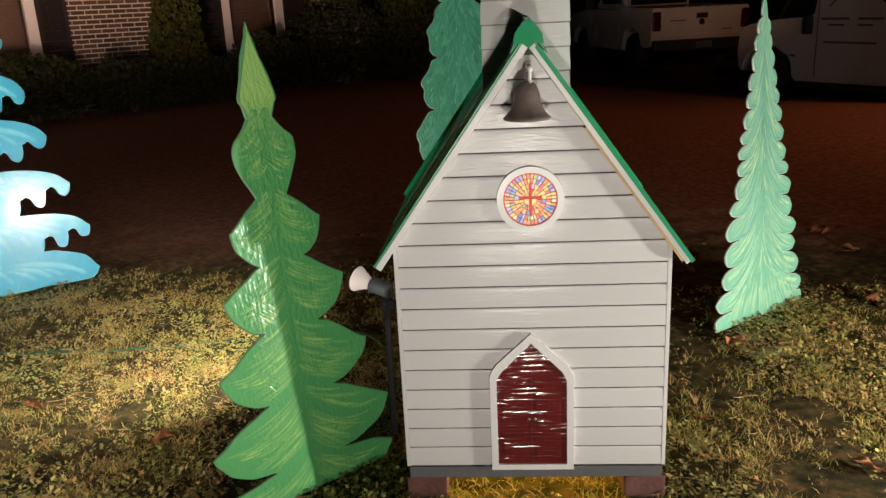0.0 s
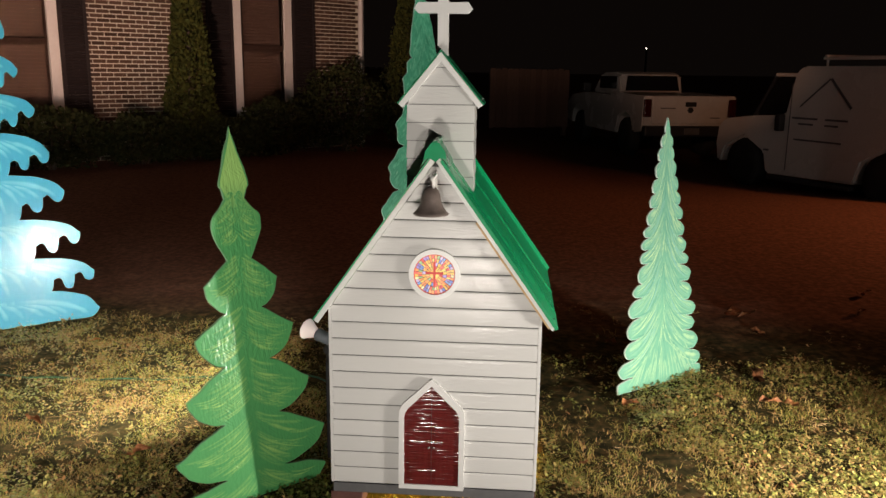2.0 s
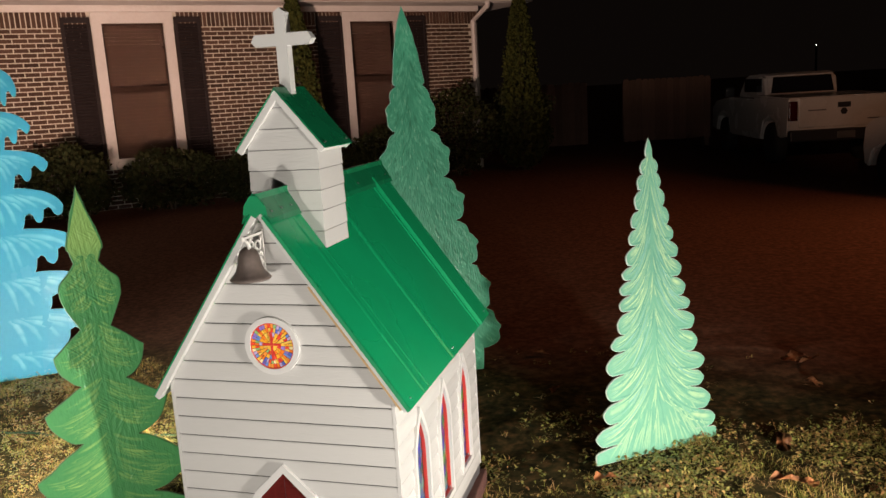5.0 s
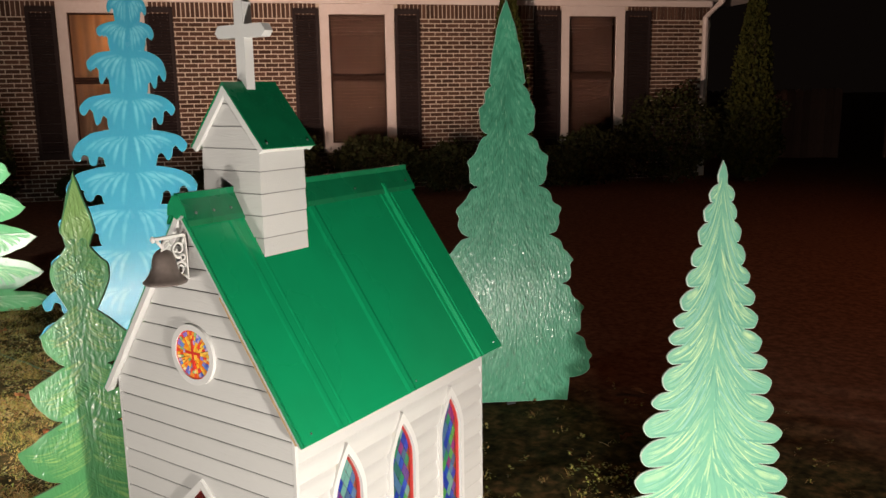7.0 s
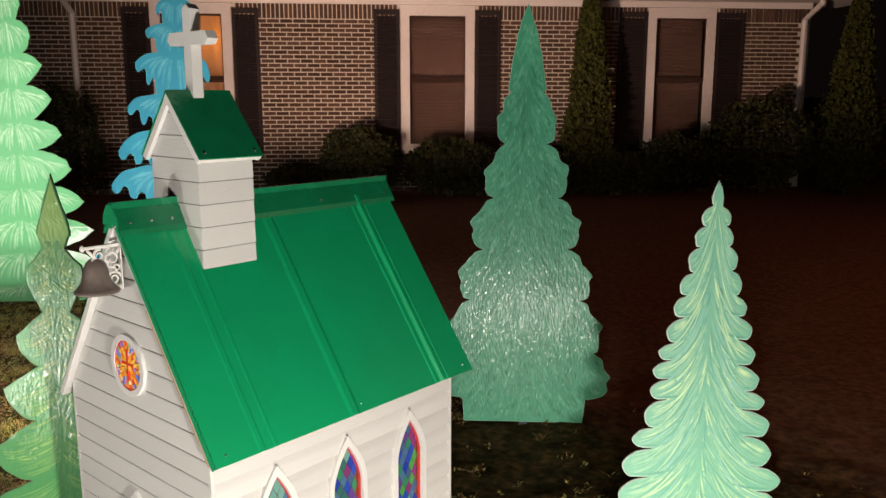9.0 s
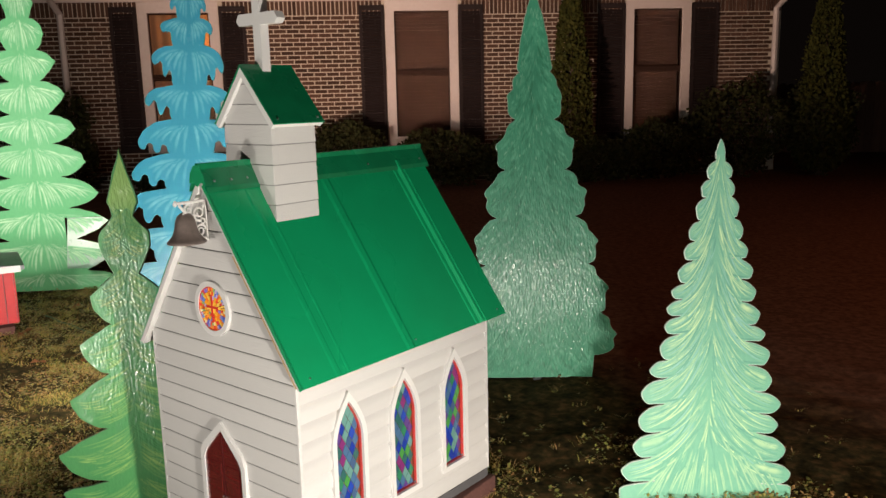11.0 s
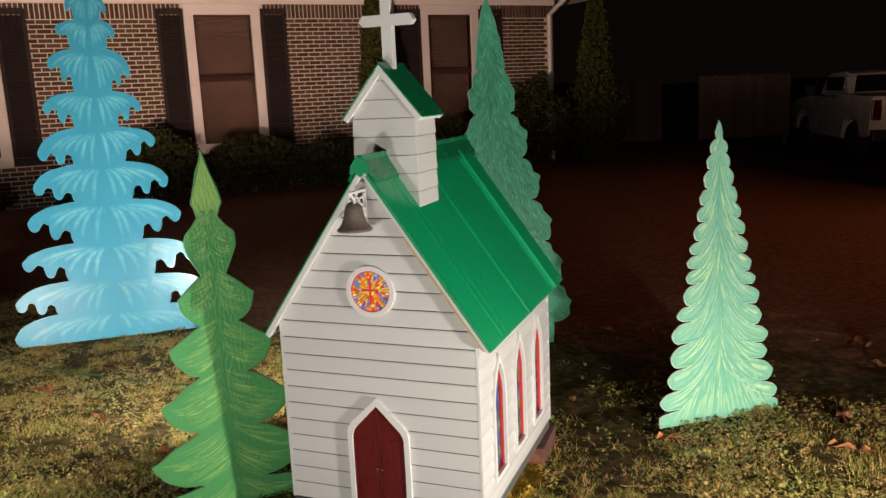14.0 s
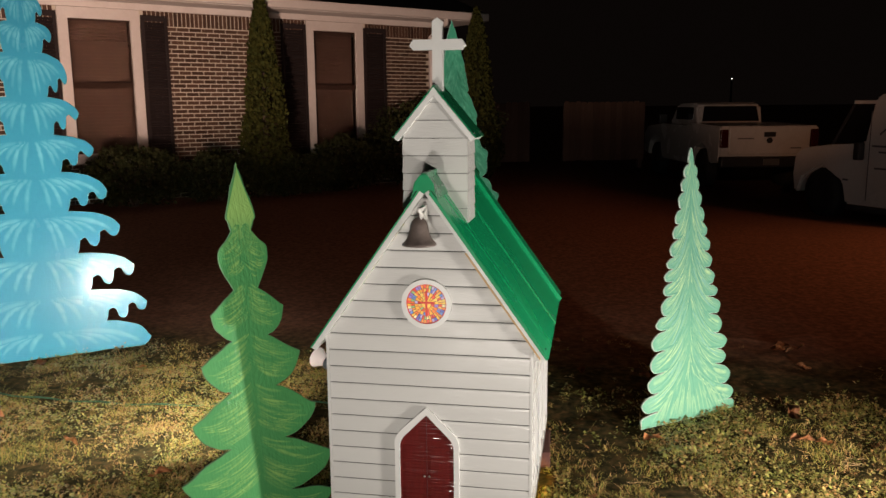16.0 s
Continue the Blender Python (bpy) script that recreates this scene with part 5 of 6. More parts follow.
sheer_tree.links.new(sheer_bsdf.outputs[0], sheer_mix.inputs[1])
sheer_tree.links.new(sheer_thin.outputs[0], sheer_mix.inputs[2])
sheer_tree.links.new(sheer_mix.outputs[0], sheer_tree.nodes["Material Output"].inputs[0])
shingle = mat("dark_shingles", (0.045, 0.04, 0.04), 0.9, 0, 0.3, 3, 30, 0.4)
lamp_glow = glowing("table_lamp_shade", (1.0, 0.42, 0.10), 2.2)
HOUSE = pose(-6.286, 9.208, 0, 0, 0, 46.6)
house = thing("house", HOUSE, "single-storey brown brick house with dark shutters and white trim", "house")
WINDOWS = ((-3.35, -2.29), (-0.01, 1.02), (3.50, 4.50))
WEST, EAST = -9.5, 5.92


def build_house():
    z0, z1 = GROUND - 0.05, 2.52
    stops = [WEST]
    for a, b in WINDOWS:
        stops += [a, b]
    stops.append(EAST)
    for a, b in zip(stops[::2], stops[1::2]):
        wall = part("wall", box(a, b, 0.012, 0.20, z0, z1), mortar, house, "brown brick front wall")
    for a, b in WINDOWS:
        part("wall", box(a + 0.0005, b - 0.0005, 0.012, 0.20, z0, 0.52), mortar, house)
    part("wall", box(EAST - 0.20, EAST, 0.2005, 7.0, z0, z1), brick_joined, house, "brick end wall")
    part("wall", box(WEST, WEST + 0.2, 0.2005, 7.0, z0, z1), brick_joined, house)
    part("wall", box(WEST, EAST, 7.001, 7.2, z0, z1), brick_joined, house)
    part("floor", box(WEST + 0.2, EAST - 0.2, 0.2005, 7.0, z0, 0.10), blind_mat, house)
    # Unseen wall, added to keep the table lamp's light from the other windows.
    part("lamp_light_blocker", box(-1.80, -1.70, 0.2005, 7.0, 0.1005, 2.52), blind_mat, house)
    # eave: frieze, soffit, gutter, roof
    part("frieze", box(WEST, EAST + 0.01, -0.030, 0.011, 2.515, 2.60, 0.004), house_trim, house, "white frieze board")
    part("soffit", box(WEST, EAST + 0.72, -0.46, 7.2, 2.602, 2.625), house_trim, house, "white soffit")
    part("gutter", box(WEST, EAST + 0.74, -0.56, -0.462, 2.610, 2.735, 0.015), house_trim, house, "white gutter")
    bm = bmesh.new()
    v = [bm.verts.new(p) for p in ((WEST, -0.50, 2.737), (EAST + 0.75, -0.50, 2.737), (EAST + 0.75, 3.6, 4.3), (WEST, 3.6, 4.3), (EAST + 0.75, 7.7, 2.737), (WEST, 7.7, 2.737))]
    bm.faces.new((v[0], v[1], v[2], v[3]))
    bm.faces.new((v[3], v[2], v[4], v[5]))
    bm.faces.new((v[1], v[4], v[2]))
    bm.faces.new((v[0], v[3], v[5]))
    bm.faces.new((v[0], v[5], v[4], v[1]))
    part("roof", bm, shingle, house, "dark shingle roof")
    for x in (-4.33, 5.80):
        bm = tube([(x, -0.50, 2.62), (x, -0.50, 2.55), (x, -0.06, 2.36), (x, -0.06, 0.1)], 0.042, 6)
        part("downspout", bm, house_trim, house, "white metal downspout")
    for i, (a, b) in enumerate(WINDOWS):
        window(a, b, i == 0)
    for i, (a, b) in enumerate(WINDOWS):
        w = 0.365 if i < 2 else 0.42
        for x0, x1 in ((a - w, a - 0.012), (b + 0.012, b + w)):
            shutter(x0, x1)
    bricks(wall)


def window(a, b, lit):
    c = 0.125
    win = part("window", ring([(a, 0.50), (b, 0.50), (b, 2.512), (a, 2.512)], [(a + c, 0.62), (b - c, 0.62), (b - c, 2.372), (a + c, 2.372)], -0.018, 0.06), house_trim, house, "white cased double-hung window")
    part("sill", box(a + 0.09, b - 0.09, -0.06, -0.0185, 0.500, 0.585, 0.004), house_trim, win, "white sill")
    part("meeting_rail", box(a + c, b - c, 0.028, 0.056, 1.495, 1.530, 0.002), blind_mat, win)
    for z0, z1, y in ((0.62, 1.494, 0.05), (1.531, 2.372, 0.036)):
        p = part("pane", box(a + c, b - c, 0, 0.004, 0, z1 - z0, 0, Matrix.Translation((0, y, z0)) @ pose(0, 0, 0, -4.2 if z0 < 1 else 0)), pane_glass, win)
        p.visible_shadow = False
        part("sash", ring([(a + c, z0), (b - c, z0), (b - c, z1), (a + c, z1)], [(a + c + 0.02, z0 + 0.025), (b - c - 0.02, z0 + 0.025), (b - c - 0.02, z1 - 0.025), (a + c + 0.02, z1 - 0.025)], y - 0.006, y - 0.0005), blind_mat, win)
    if not lit:
        bm = bmesh.new()
        z = 0.64
        while z < 2.36:
            add_box(bm, a + c + 0.005, b - c - 0.005, 0.135, 0.138, z, z + 0.046, 0, Matrix())
            z += 0.0475
        part("blind", bm, blind_mat, win, "brown closed window blind")
    else:
        bm = bmesh.new()
        n = 40
        rows = [[bm.verts.new((a + 0.02 + (b - a - 0.04) * i / n, 0.15 + 0.012 * math.sin(i * 1.1), z)) for i in range(n + 1)] for z in (0.60, 2.42)]
        for i in range(n):
            bm.faces.new((rows[0][i], rows[0][i + 1], rows[1][i + 1], rows[1][i]))
        part("curtain", bm, sheer, win, "brown sheer curtain lit from behind", True)


def shutter(x0, x1):
    s = part("shutter", ring([(x0, 0.50), (x1, 0.50), (x1, 2.45), (x0, 2.45)], [(x0 + 0.045, 0.57), (x1 - 0.045, 0.57), (x1 - 0.045, 2.38), (x0 + 0.045, 2.38)], -0.034, -0.004), shutter_mat, house, "dark brown louvred shutter")
    bm = bmesh.new()
    z = 0.585
    while z < 2.37:
        add_box(bm, x0 + 0.046, x1 - 0.046, -0.004, 0.004, -0.020, 0.020, 0, Matrix.Translation((0, -0.017, z)) @ pose(0, 0, 0, -32, 0, 0))
        z += 0.040
    part("louvres", bm, shutter_mat, s)


def bricks(wall):
    """Running bond; the stretch between two windows is laid brick by brick."""
    course, pitch = 0.0590, 0.1760
    me = finish("brick", box(-0.0815, 0.0815, 0.0, 0.02, -0.0230, 0.0230, 0.003), brick_mat)
    soldier = finish("brick", box(-0.0230, 0.0230, 0.0, 0.02, -0.096, 0.096, 0.003), brick_mat)
    verts, faces = [], []

    def brick(x, z, hx, hz):
        n = len(verts)
        y = random.uniform(-0.002, 0.002)
        verts.extend([(x - hx, y, z - hz), (x + hx, y, z - hz), (x + hx, y, z + hz), (x - hx, y, z + hz), (x - hx, 0.02, z - hz), (x + hx, 0.02, z - hz), (x + hx, 0.02, z + hz), (x - hx, 0.02, z + hz)])
        faces.extend([tuple(n + i for i in f) for f in ((0, 1, 2, 3), (0, 4, 5, 1), (1, 5, 6, 2), (2, 6, 7, 3), (3, 7, 4, 0))])
    count = 0
    row, z = 0, GROUND + 0.03
    while z < 2.30:
        x = WEST + 0.11 + (0.5 * pitch if row % 2 else 0)
        while x < EAST - 0.09:
            free = [(a, b) for a, b in WINDOWS if x + 0.0815 > a and x - 0.0815 < b and z > 0.47]
            if not free:
                if 1.40 < x < 2.95 and z > 0.75 and count < 250:
                    piece("brick", me, wall, Matrix.Translation((x, random.uniform(-0.002, 0.002), z)))
                    count += 1
                else:
                    brick(x, z, 0.0815, 0.0230)
            else:
                a, b = free[0]
                if x - 0.0815 < a - 0.03:
                    brick((x - 0.0815 + a - 0.008) / 2, z, (a - 0.008 - x + 0.0815) / 2, 0.0230)
                elif x + 0.0815 > b + 0.03:
                    brick((x + 0.0815 + b + 0.008) / 2, z, (x + 0.0815 - b - 0.008) / 2, 0.0230)
            x += pitch
        z += course
        row += 1
    x = WEST + 0.04
    z = z - course + 0.0295 + 0.008 + 0.096
    while x < EAST - 0.03:
        if not any(x + 0.03 > a and x - 0.03 < b for a, b in WINDOWS):
            if 1.40 < x < 2.95:
                piece("brick", soldier, wall, Matrix.Translation((x, 0, z)))
            else:
                brick(x, z, 0.0230, 0.096)
        x += course
    mesh = bpy.data.meshes.new("joined_bricks")
    mesh.from_pydata(verts, [], faces)
    mesh.materials.append(brick_joined)
    ob = new("joined_bricks", mesh)
    ob.parent = wall
    tagged(ob, "rows of brown bricks", kind="stuff")


build_house()


def build_table_lamp():
    lamp = thing("table_lamp", HOUSE @ pose(-2.50, 0.50, 0.10), "lit orange table lamp inside the window", "table lamp")
    part("table", box(-0.35, 0.35, -0.2, 0.2, 0.0, 1.30, 0.01), blind_mat, lamp, "brown stand")
    part("base", lathe([(0.07, 1.301), (0.075, 1.32), (0.03, 1.36), (0.05, 1.45), (0.02, 1.56)], 16), bronze, lamp, "", True)
    part("shade", lathe([(0.15, 1.56), (0.10, 1.84), (0.095, 1.84)], 20), lamp_glow, lamp, "glowing orange shade", True)
    bulb("room_light", (HOUSE @ Vector((-2.50, 0.45, 2.02))), 9, (1.0, 0.45, 0.13), 0.12)


build_table_lamp()


# ---- shrubs ----
def leaf_mat(name, a, b):
    m = random_colours(name, [a, b, tuple((x + y) / 2 for x, y in zip(a, b)), tuple(x * 0.6 for x in a)], 0.9, "island")
    m.node_tree.nodes["Principled BSDF"].inputs["Specular IOR Level"].default_value = 0.08
    return m


arbor_leaf = leaf_mat("arborvitae_foliage", (0.040, 0.042, 0.009), (0.030, 0.036, 0.009))
bush_leaf = leaf_mat("boxwood_foliage", (0.026, 0.031, 0.011), (0.036, 0.037, 0.014))
bark = mat("brown_bark", (0.06, 0.04, 0.03), 0.9)


def foliage(name, shape, count, size, material, parent, seed, upright=0.0):
    """A crown of many small leaf sprays inside an uneven outline."""
    rnd = random.Random(seed)
    verts, faces = [], []
    made = 0
    while made < count:
        p = shape(rnd)
        if p is None:
            continue
        n = len(verts)
        d = Vector((rnd.gauss(0, 1), rnd.gauss(0, 1), rnd.gauss(0, 1) + upright)).normalized()
        side = d.orthogonal().normalized()
        side.rotate(Matrix.Rotation(rnd.uniform(0, 6.28), 3, d))
        s = size * rnd.uniform(0.6, 1.4)
        P = Vector(p)
        for q in (P - side * s * 0.30, P + d * s * 0.5 - side * s * 0.36, P + d * s, P + d * s * 0.5 + side * s * 0.36, P + side * s * 0.30):
            verts.append(q)
        faces.append((n, n + 1, n + 2, n + 3, n + 4))
        made += 1
    me = bpy.data.meshes.new(name)
    me.from_pydata([tuple(v) for v in verts], [], faces)
    me.materials.append(material)
    ob = new(name, me)
    ob.parent = parent
    return ob


def cone_shape(r, h):
    def shape(rnd):
        z = rnd.uniform(0.02, 1.0)
        a = rnd.uniform(0, 6.283)
        prof = min(1.0, (1 - z) ** 0.62 * 1.15) * min(1, z * 6 + 0.4)
        lump = 0.86 + 0.28 * noise.noise((math.cos(a) * 2, math.sin(a) * 2, z * 6 + r * 40))
        rr = r * prof * lump * (0.72 + 0.28 * rnd.random())
        return (rr * math.cos(a), rr * math.sin(a), z * h)
    return shape


def ball_shape(rx, ry, rz):
    def shape(rnd):
        v = Vector((rnd.gauss(0, 1), rnd.gauss(0, 1), rnd.gauss(0, 1))).normalized()
        lump = 0.85 + 0.35 * noise.noise((v.x * 2.2 + rx * 9, v.y * 2.2, v.z * 2.2))
        k = lump * (0.75 + 0.25 * rnd.random())
        z = rz * (0.9 + v.z * k)
        if z < 0.02:
            return None
        return (rx * v.x * k, ry * v.y * k, z)
    return shape


def arborvitae(s, out, r, h, seed, at=None):
    m = at or HOUSE @ pose(s, -out, GROUND)
    t = thing("arborvitae", m, "tall narrow yellowish-green arborvitae", "shrub", "arborvitae by the house")
    part("trunk", tube([(0, 0, -0.05), (0.01, 0, h * 0.5), (0, 0, h * 0.9)], [0.05, 0.03, 0.01], 7), bark, t)
    foliage("crown", cone_shape(r, h), 9000, 0.045, arbor_leaf, t, seed, 1.6)


def bush(s, out, rx, ry, h, seed):
    t = thing("bush", HOUSE @ pose(s, -out, GROUND), "dark rounded evergreen bush against the brick house", "bush", "bushes by the house")
    bm = bmesh.new()
    for k in range(5):
        a = k * 1.3
        tube([(0, 0, -0.03), (rx * 0.25 * math.cos(a), ry * 0.25 * math.sin(a), h * 0.35), (rx * 0.5 * math.cos(a), ry * 0.5 * math.sin(a), h * 0.7)], [0.02, 0.014, 0.006], 5, bm)
    part("branch_frame", bm, bark, t)
    foliage("crown", ball_shape(rx, ry, h / 1.95), 5200, 0.045, bush_leaf, t, seed)


arborvitae(2.50, 0.60, 0.40, 2.80, 1)
arborvitae(0, 0, 0.44, 2.78, 2, pose(-1.42, 12.95, GROUND))
for k, (s, out, rx, ry, h) in enumerate(((-4.35, 0.75, 0.62, 0.45, 1.55), (-0.60, 0.7, 0.60, 0.42, 0.98), (0.60, 0.7, 0.74, 0.42, 0.86), (1.75, 0.75, 0.72, 0.42, 0.74), (2.90, 0.75, 0.70, 0.42, 0.68), (3.80, 0.7, 0.68, 0.44, 0.92), (4.95, 0.8, 0.88, 0.55, 1.50), (6.1, 0.9, 0.6, 0.5, 1.5), (-2.9, 0.8, 0.5, 0.4, 0.55), (-1.5, 0.75, 0.42, 0.36, 0.45))):
    bush(s, out, rx, ry, h, 20 + k)


# ---- fence ----
fence_wood = mat("weathered_fence_wood", (0.15, 0.08, 0.055), 0.9, 0, 0.3, 4, 40, 0.3, (1, 1, 0.2), rand=0.2)


def build_fence(start, count):
    """A run of boards on two rails, along the far edge of the yard."""
    f = thing("fence", pose(-4.6, 16.6, GROUND, 0, 0, 22) @ Matrix.Translation((start, 0, 0)), "brown weathered board privacy fence", "fence", "fence runs")
    b = finish("board", slab([(0, 0), (0.135, 0), (0.135, 1.30), (0.105, 1.33), (0.03, 1.33), (0, 1.30)], 0, 0.018), fence_wood)
    for i in range(count):
        piece("board", b, f, Matrix.Translation((i * 0.141, random.uniform(0, 0.004), random.uniform(-0.02, 0.01))))
    for z in (0.25, 1.05):
        part("rail", box(0, count * 0.141, 0.019, 0.06, z, z + 0.085), fence_wood, f)
    for x in (0.02, count * 0.141 - 0.11):
        part("post", box(x, x + 0.09, 0.0605, 0.15, -0.2, 1.22), fence_wood, f)


build_fence(0.0, 28)
build_fence(4.75, 14)


# ---- vehicles on the drive ----
car_white = mat("white_car_paint", (0.62, 0.61, 0.60), 0.25, 0, 0.12, 1.5, 40, 0.02, coat=0.6)
rubber = mat("tyre_rubber", (0.018, 0.018, 0.018), 0.85, 0, 0.2)
rim_metal = mat("wheel_metal", (0.35, 0.35, 0.36), 0.35, 0.9)
dark_glass = mat("dark_car_glass", (0.010, 0.010, 0.012), 0.06, 0, 0.05, coat=0.5)
black_trim = mat("black_plastic_trim", (0.02, 0.02, 0.022), 0.5)
tail_red = mat("red_tail_light", (0.06, 0.006, 0.005), 0.2, 0, 0.1, coat=0.6)
chrome = mat("chrome", (0.60, 0.60, 0.60), 0.15, 1.0)
mark_grey = mat("grey_lettering", (0.10, 0.10, 0.11), 0.6)


def wheel(parent, x, y, r, w=0.22):
    m = Matrix.Translation((x, y, r)) @ pose(0, 0, 0, 0, 90, 0)
    t = part("wheel", lathe([(r * 0.62, -w / 2), (r * 0.93, -w / 2), (r, -w * 0.36), (r, w * 0.36), (r * 0.93, w / 2), (r * 0.62, w / 2)], 24, m), rubber, parent, "black tyre", True)
    part("rim", lathe([(r * 0.60, -w * 0.42), (r * 0.30, -w * 0.30), (r * 0.10, -w * 0.45), (r * 0.10, w * 0.45), (r * 0.30, w * 0.30), (r * 0.60, w * 0.42)], 16, m), rim_metal, t, "metal rim", True)


def side_shape(pts, x0, x1, bevel=0.03):
    """A body from its outline seen from the side (y along, z up), wide from x0 to x1."""
    bm = bmesh.new()
    a = [bm.verts.new((x0, y, z)) for y, z in pts]
    b = [bm.verts.new((x1, y, z)) for y, z in pts]
    bm.faces.new(a)
    bm.faces.new(b[::-1])
    n = len(pts)
    for i in range(n):
        bm.faces.new((a[i], b[i], b[(i + 1) % n], a[(i + 1) % n]))
    bmesh.ops.recalc_face_normals(bm, faces=bm.faces)
    if bevel:
        bmesh.ops.bevel(bm, geom=[e for e in bm.edges if e.calc_length() > 0.05], offset=bevel, segments=2, affect="EDGES")
    return bm


def build_pickup():
    at = pose(3.70, 15.66, rise(3.7, 15.66), 0, 0, 12)
    t = thing("pickup_truck", at, "white pickup truck parked tail first on the drive", "pickup truck")
    w = 0.93
    part("body", side_shape([(0.05, 0.55), (0.0, 1.22), (1.95, 1.25), (1.97, 1.18), (3.75, 1.20), (4.85, 1.12), (5.15, 0.95), (5.15, 0.5), (4.75, 0.45), (4.6, 0.75), (4.2, 0.88), (3.8, 0.75), (3.65, 0.42), (1.55, 0.42), (1.4, 0.75), (1.05, 0.88), (0.7, 0.75), (0.55, 0.50)], -w, w), car_white, t, "white truck body")
    part("cab", side_shape([(1.98, 1.17), (2.10, 1.60), (2.32, 1.66), (3.35, 1.64), (3.95, 1.19)], -w * 0.74, w * 0.74, 0.05), car_white, t, "white cab")
    part("rear_glass", slab([(-0.60, 1.27), (0.60, 1.27), (0.55, 1.585), (-0.55, 1.585)], 0, 0.012, Matrix.Translation((0, 1.985, 0)) @ Matrix.Translation((0, 0, 1.3)) @ pose(0, 0, 0, -9) @ Matrix.Translation((0, -0.018, -1.3))), dark_glass, t, "dark rear window")
    for s in (-1, 1):
        part("side_glass", box(s * w * 0.745 - 0.006, s * w * 0.745 + 0.006, 2.25, 3.4, 1.30, 1.57, 0.004), dark_glass, t, "dark side window")
        part("tail_light", box(s * 0.85 - 0.075, s * 0.85 + 0.075, -0.022, 0.05, 0.82, 1.16, 0.02), tail_red, t, "red tail light")
        part("mirror", box(s * 1.02 - 0.09, s * 1.02 + 0.09, 3.3, 3.4, 1.22, 1.42, 0.02), black_trim, t)
    part("tailgate", box(-0.76, 0.76, -0.018, 0.03, 0.70, 1.21, 0.015), car_white, t, "white tailgate")
    part("gate_handle", box(-0.11, 0.11, -0.030, -0.019, 1.02, 1.11, 0.006), black_trim, t, "black gate handle")
    part("emblem", lathe([(0.062, 0.0), (0.062, 0.006), (0.045, 0.009)], 6, Matrix.Translation((0, -0.0185, 0.955)) @ pose(0, 0, 0, 90)), black_trim, t, "dark tailgate emblem")
    part("badge", box(-0.60, -0.30, -0.024, -0.0185, 0.98, 1.00), mark_grey, t, "grey badge bar")
    part("badge", box(0.40, 0.60, -0.024, -0.0185, 0.80, 0.82), mark_grey, t)
    part("bumper", box(-0.94, 0.94, -0.14, 0.03, 0.46, 0.66, 0.03), black_trim, t, "black rear bumper")
    part("number_plate", box(-0.15, 0.15, -0.150, -0.141, 0.50, 0.62, 0.002), rim_metal, t, "pale number plate")
    for x in (-0.80, 0.80):
        for y in (1.05, 4.2):
            wheel(t, x, y, 0.38)


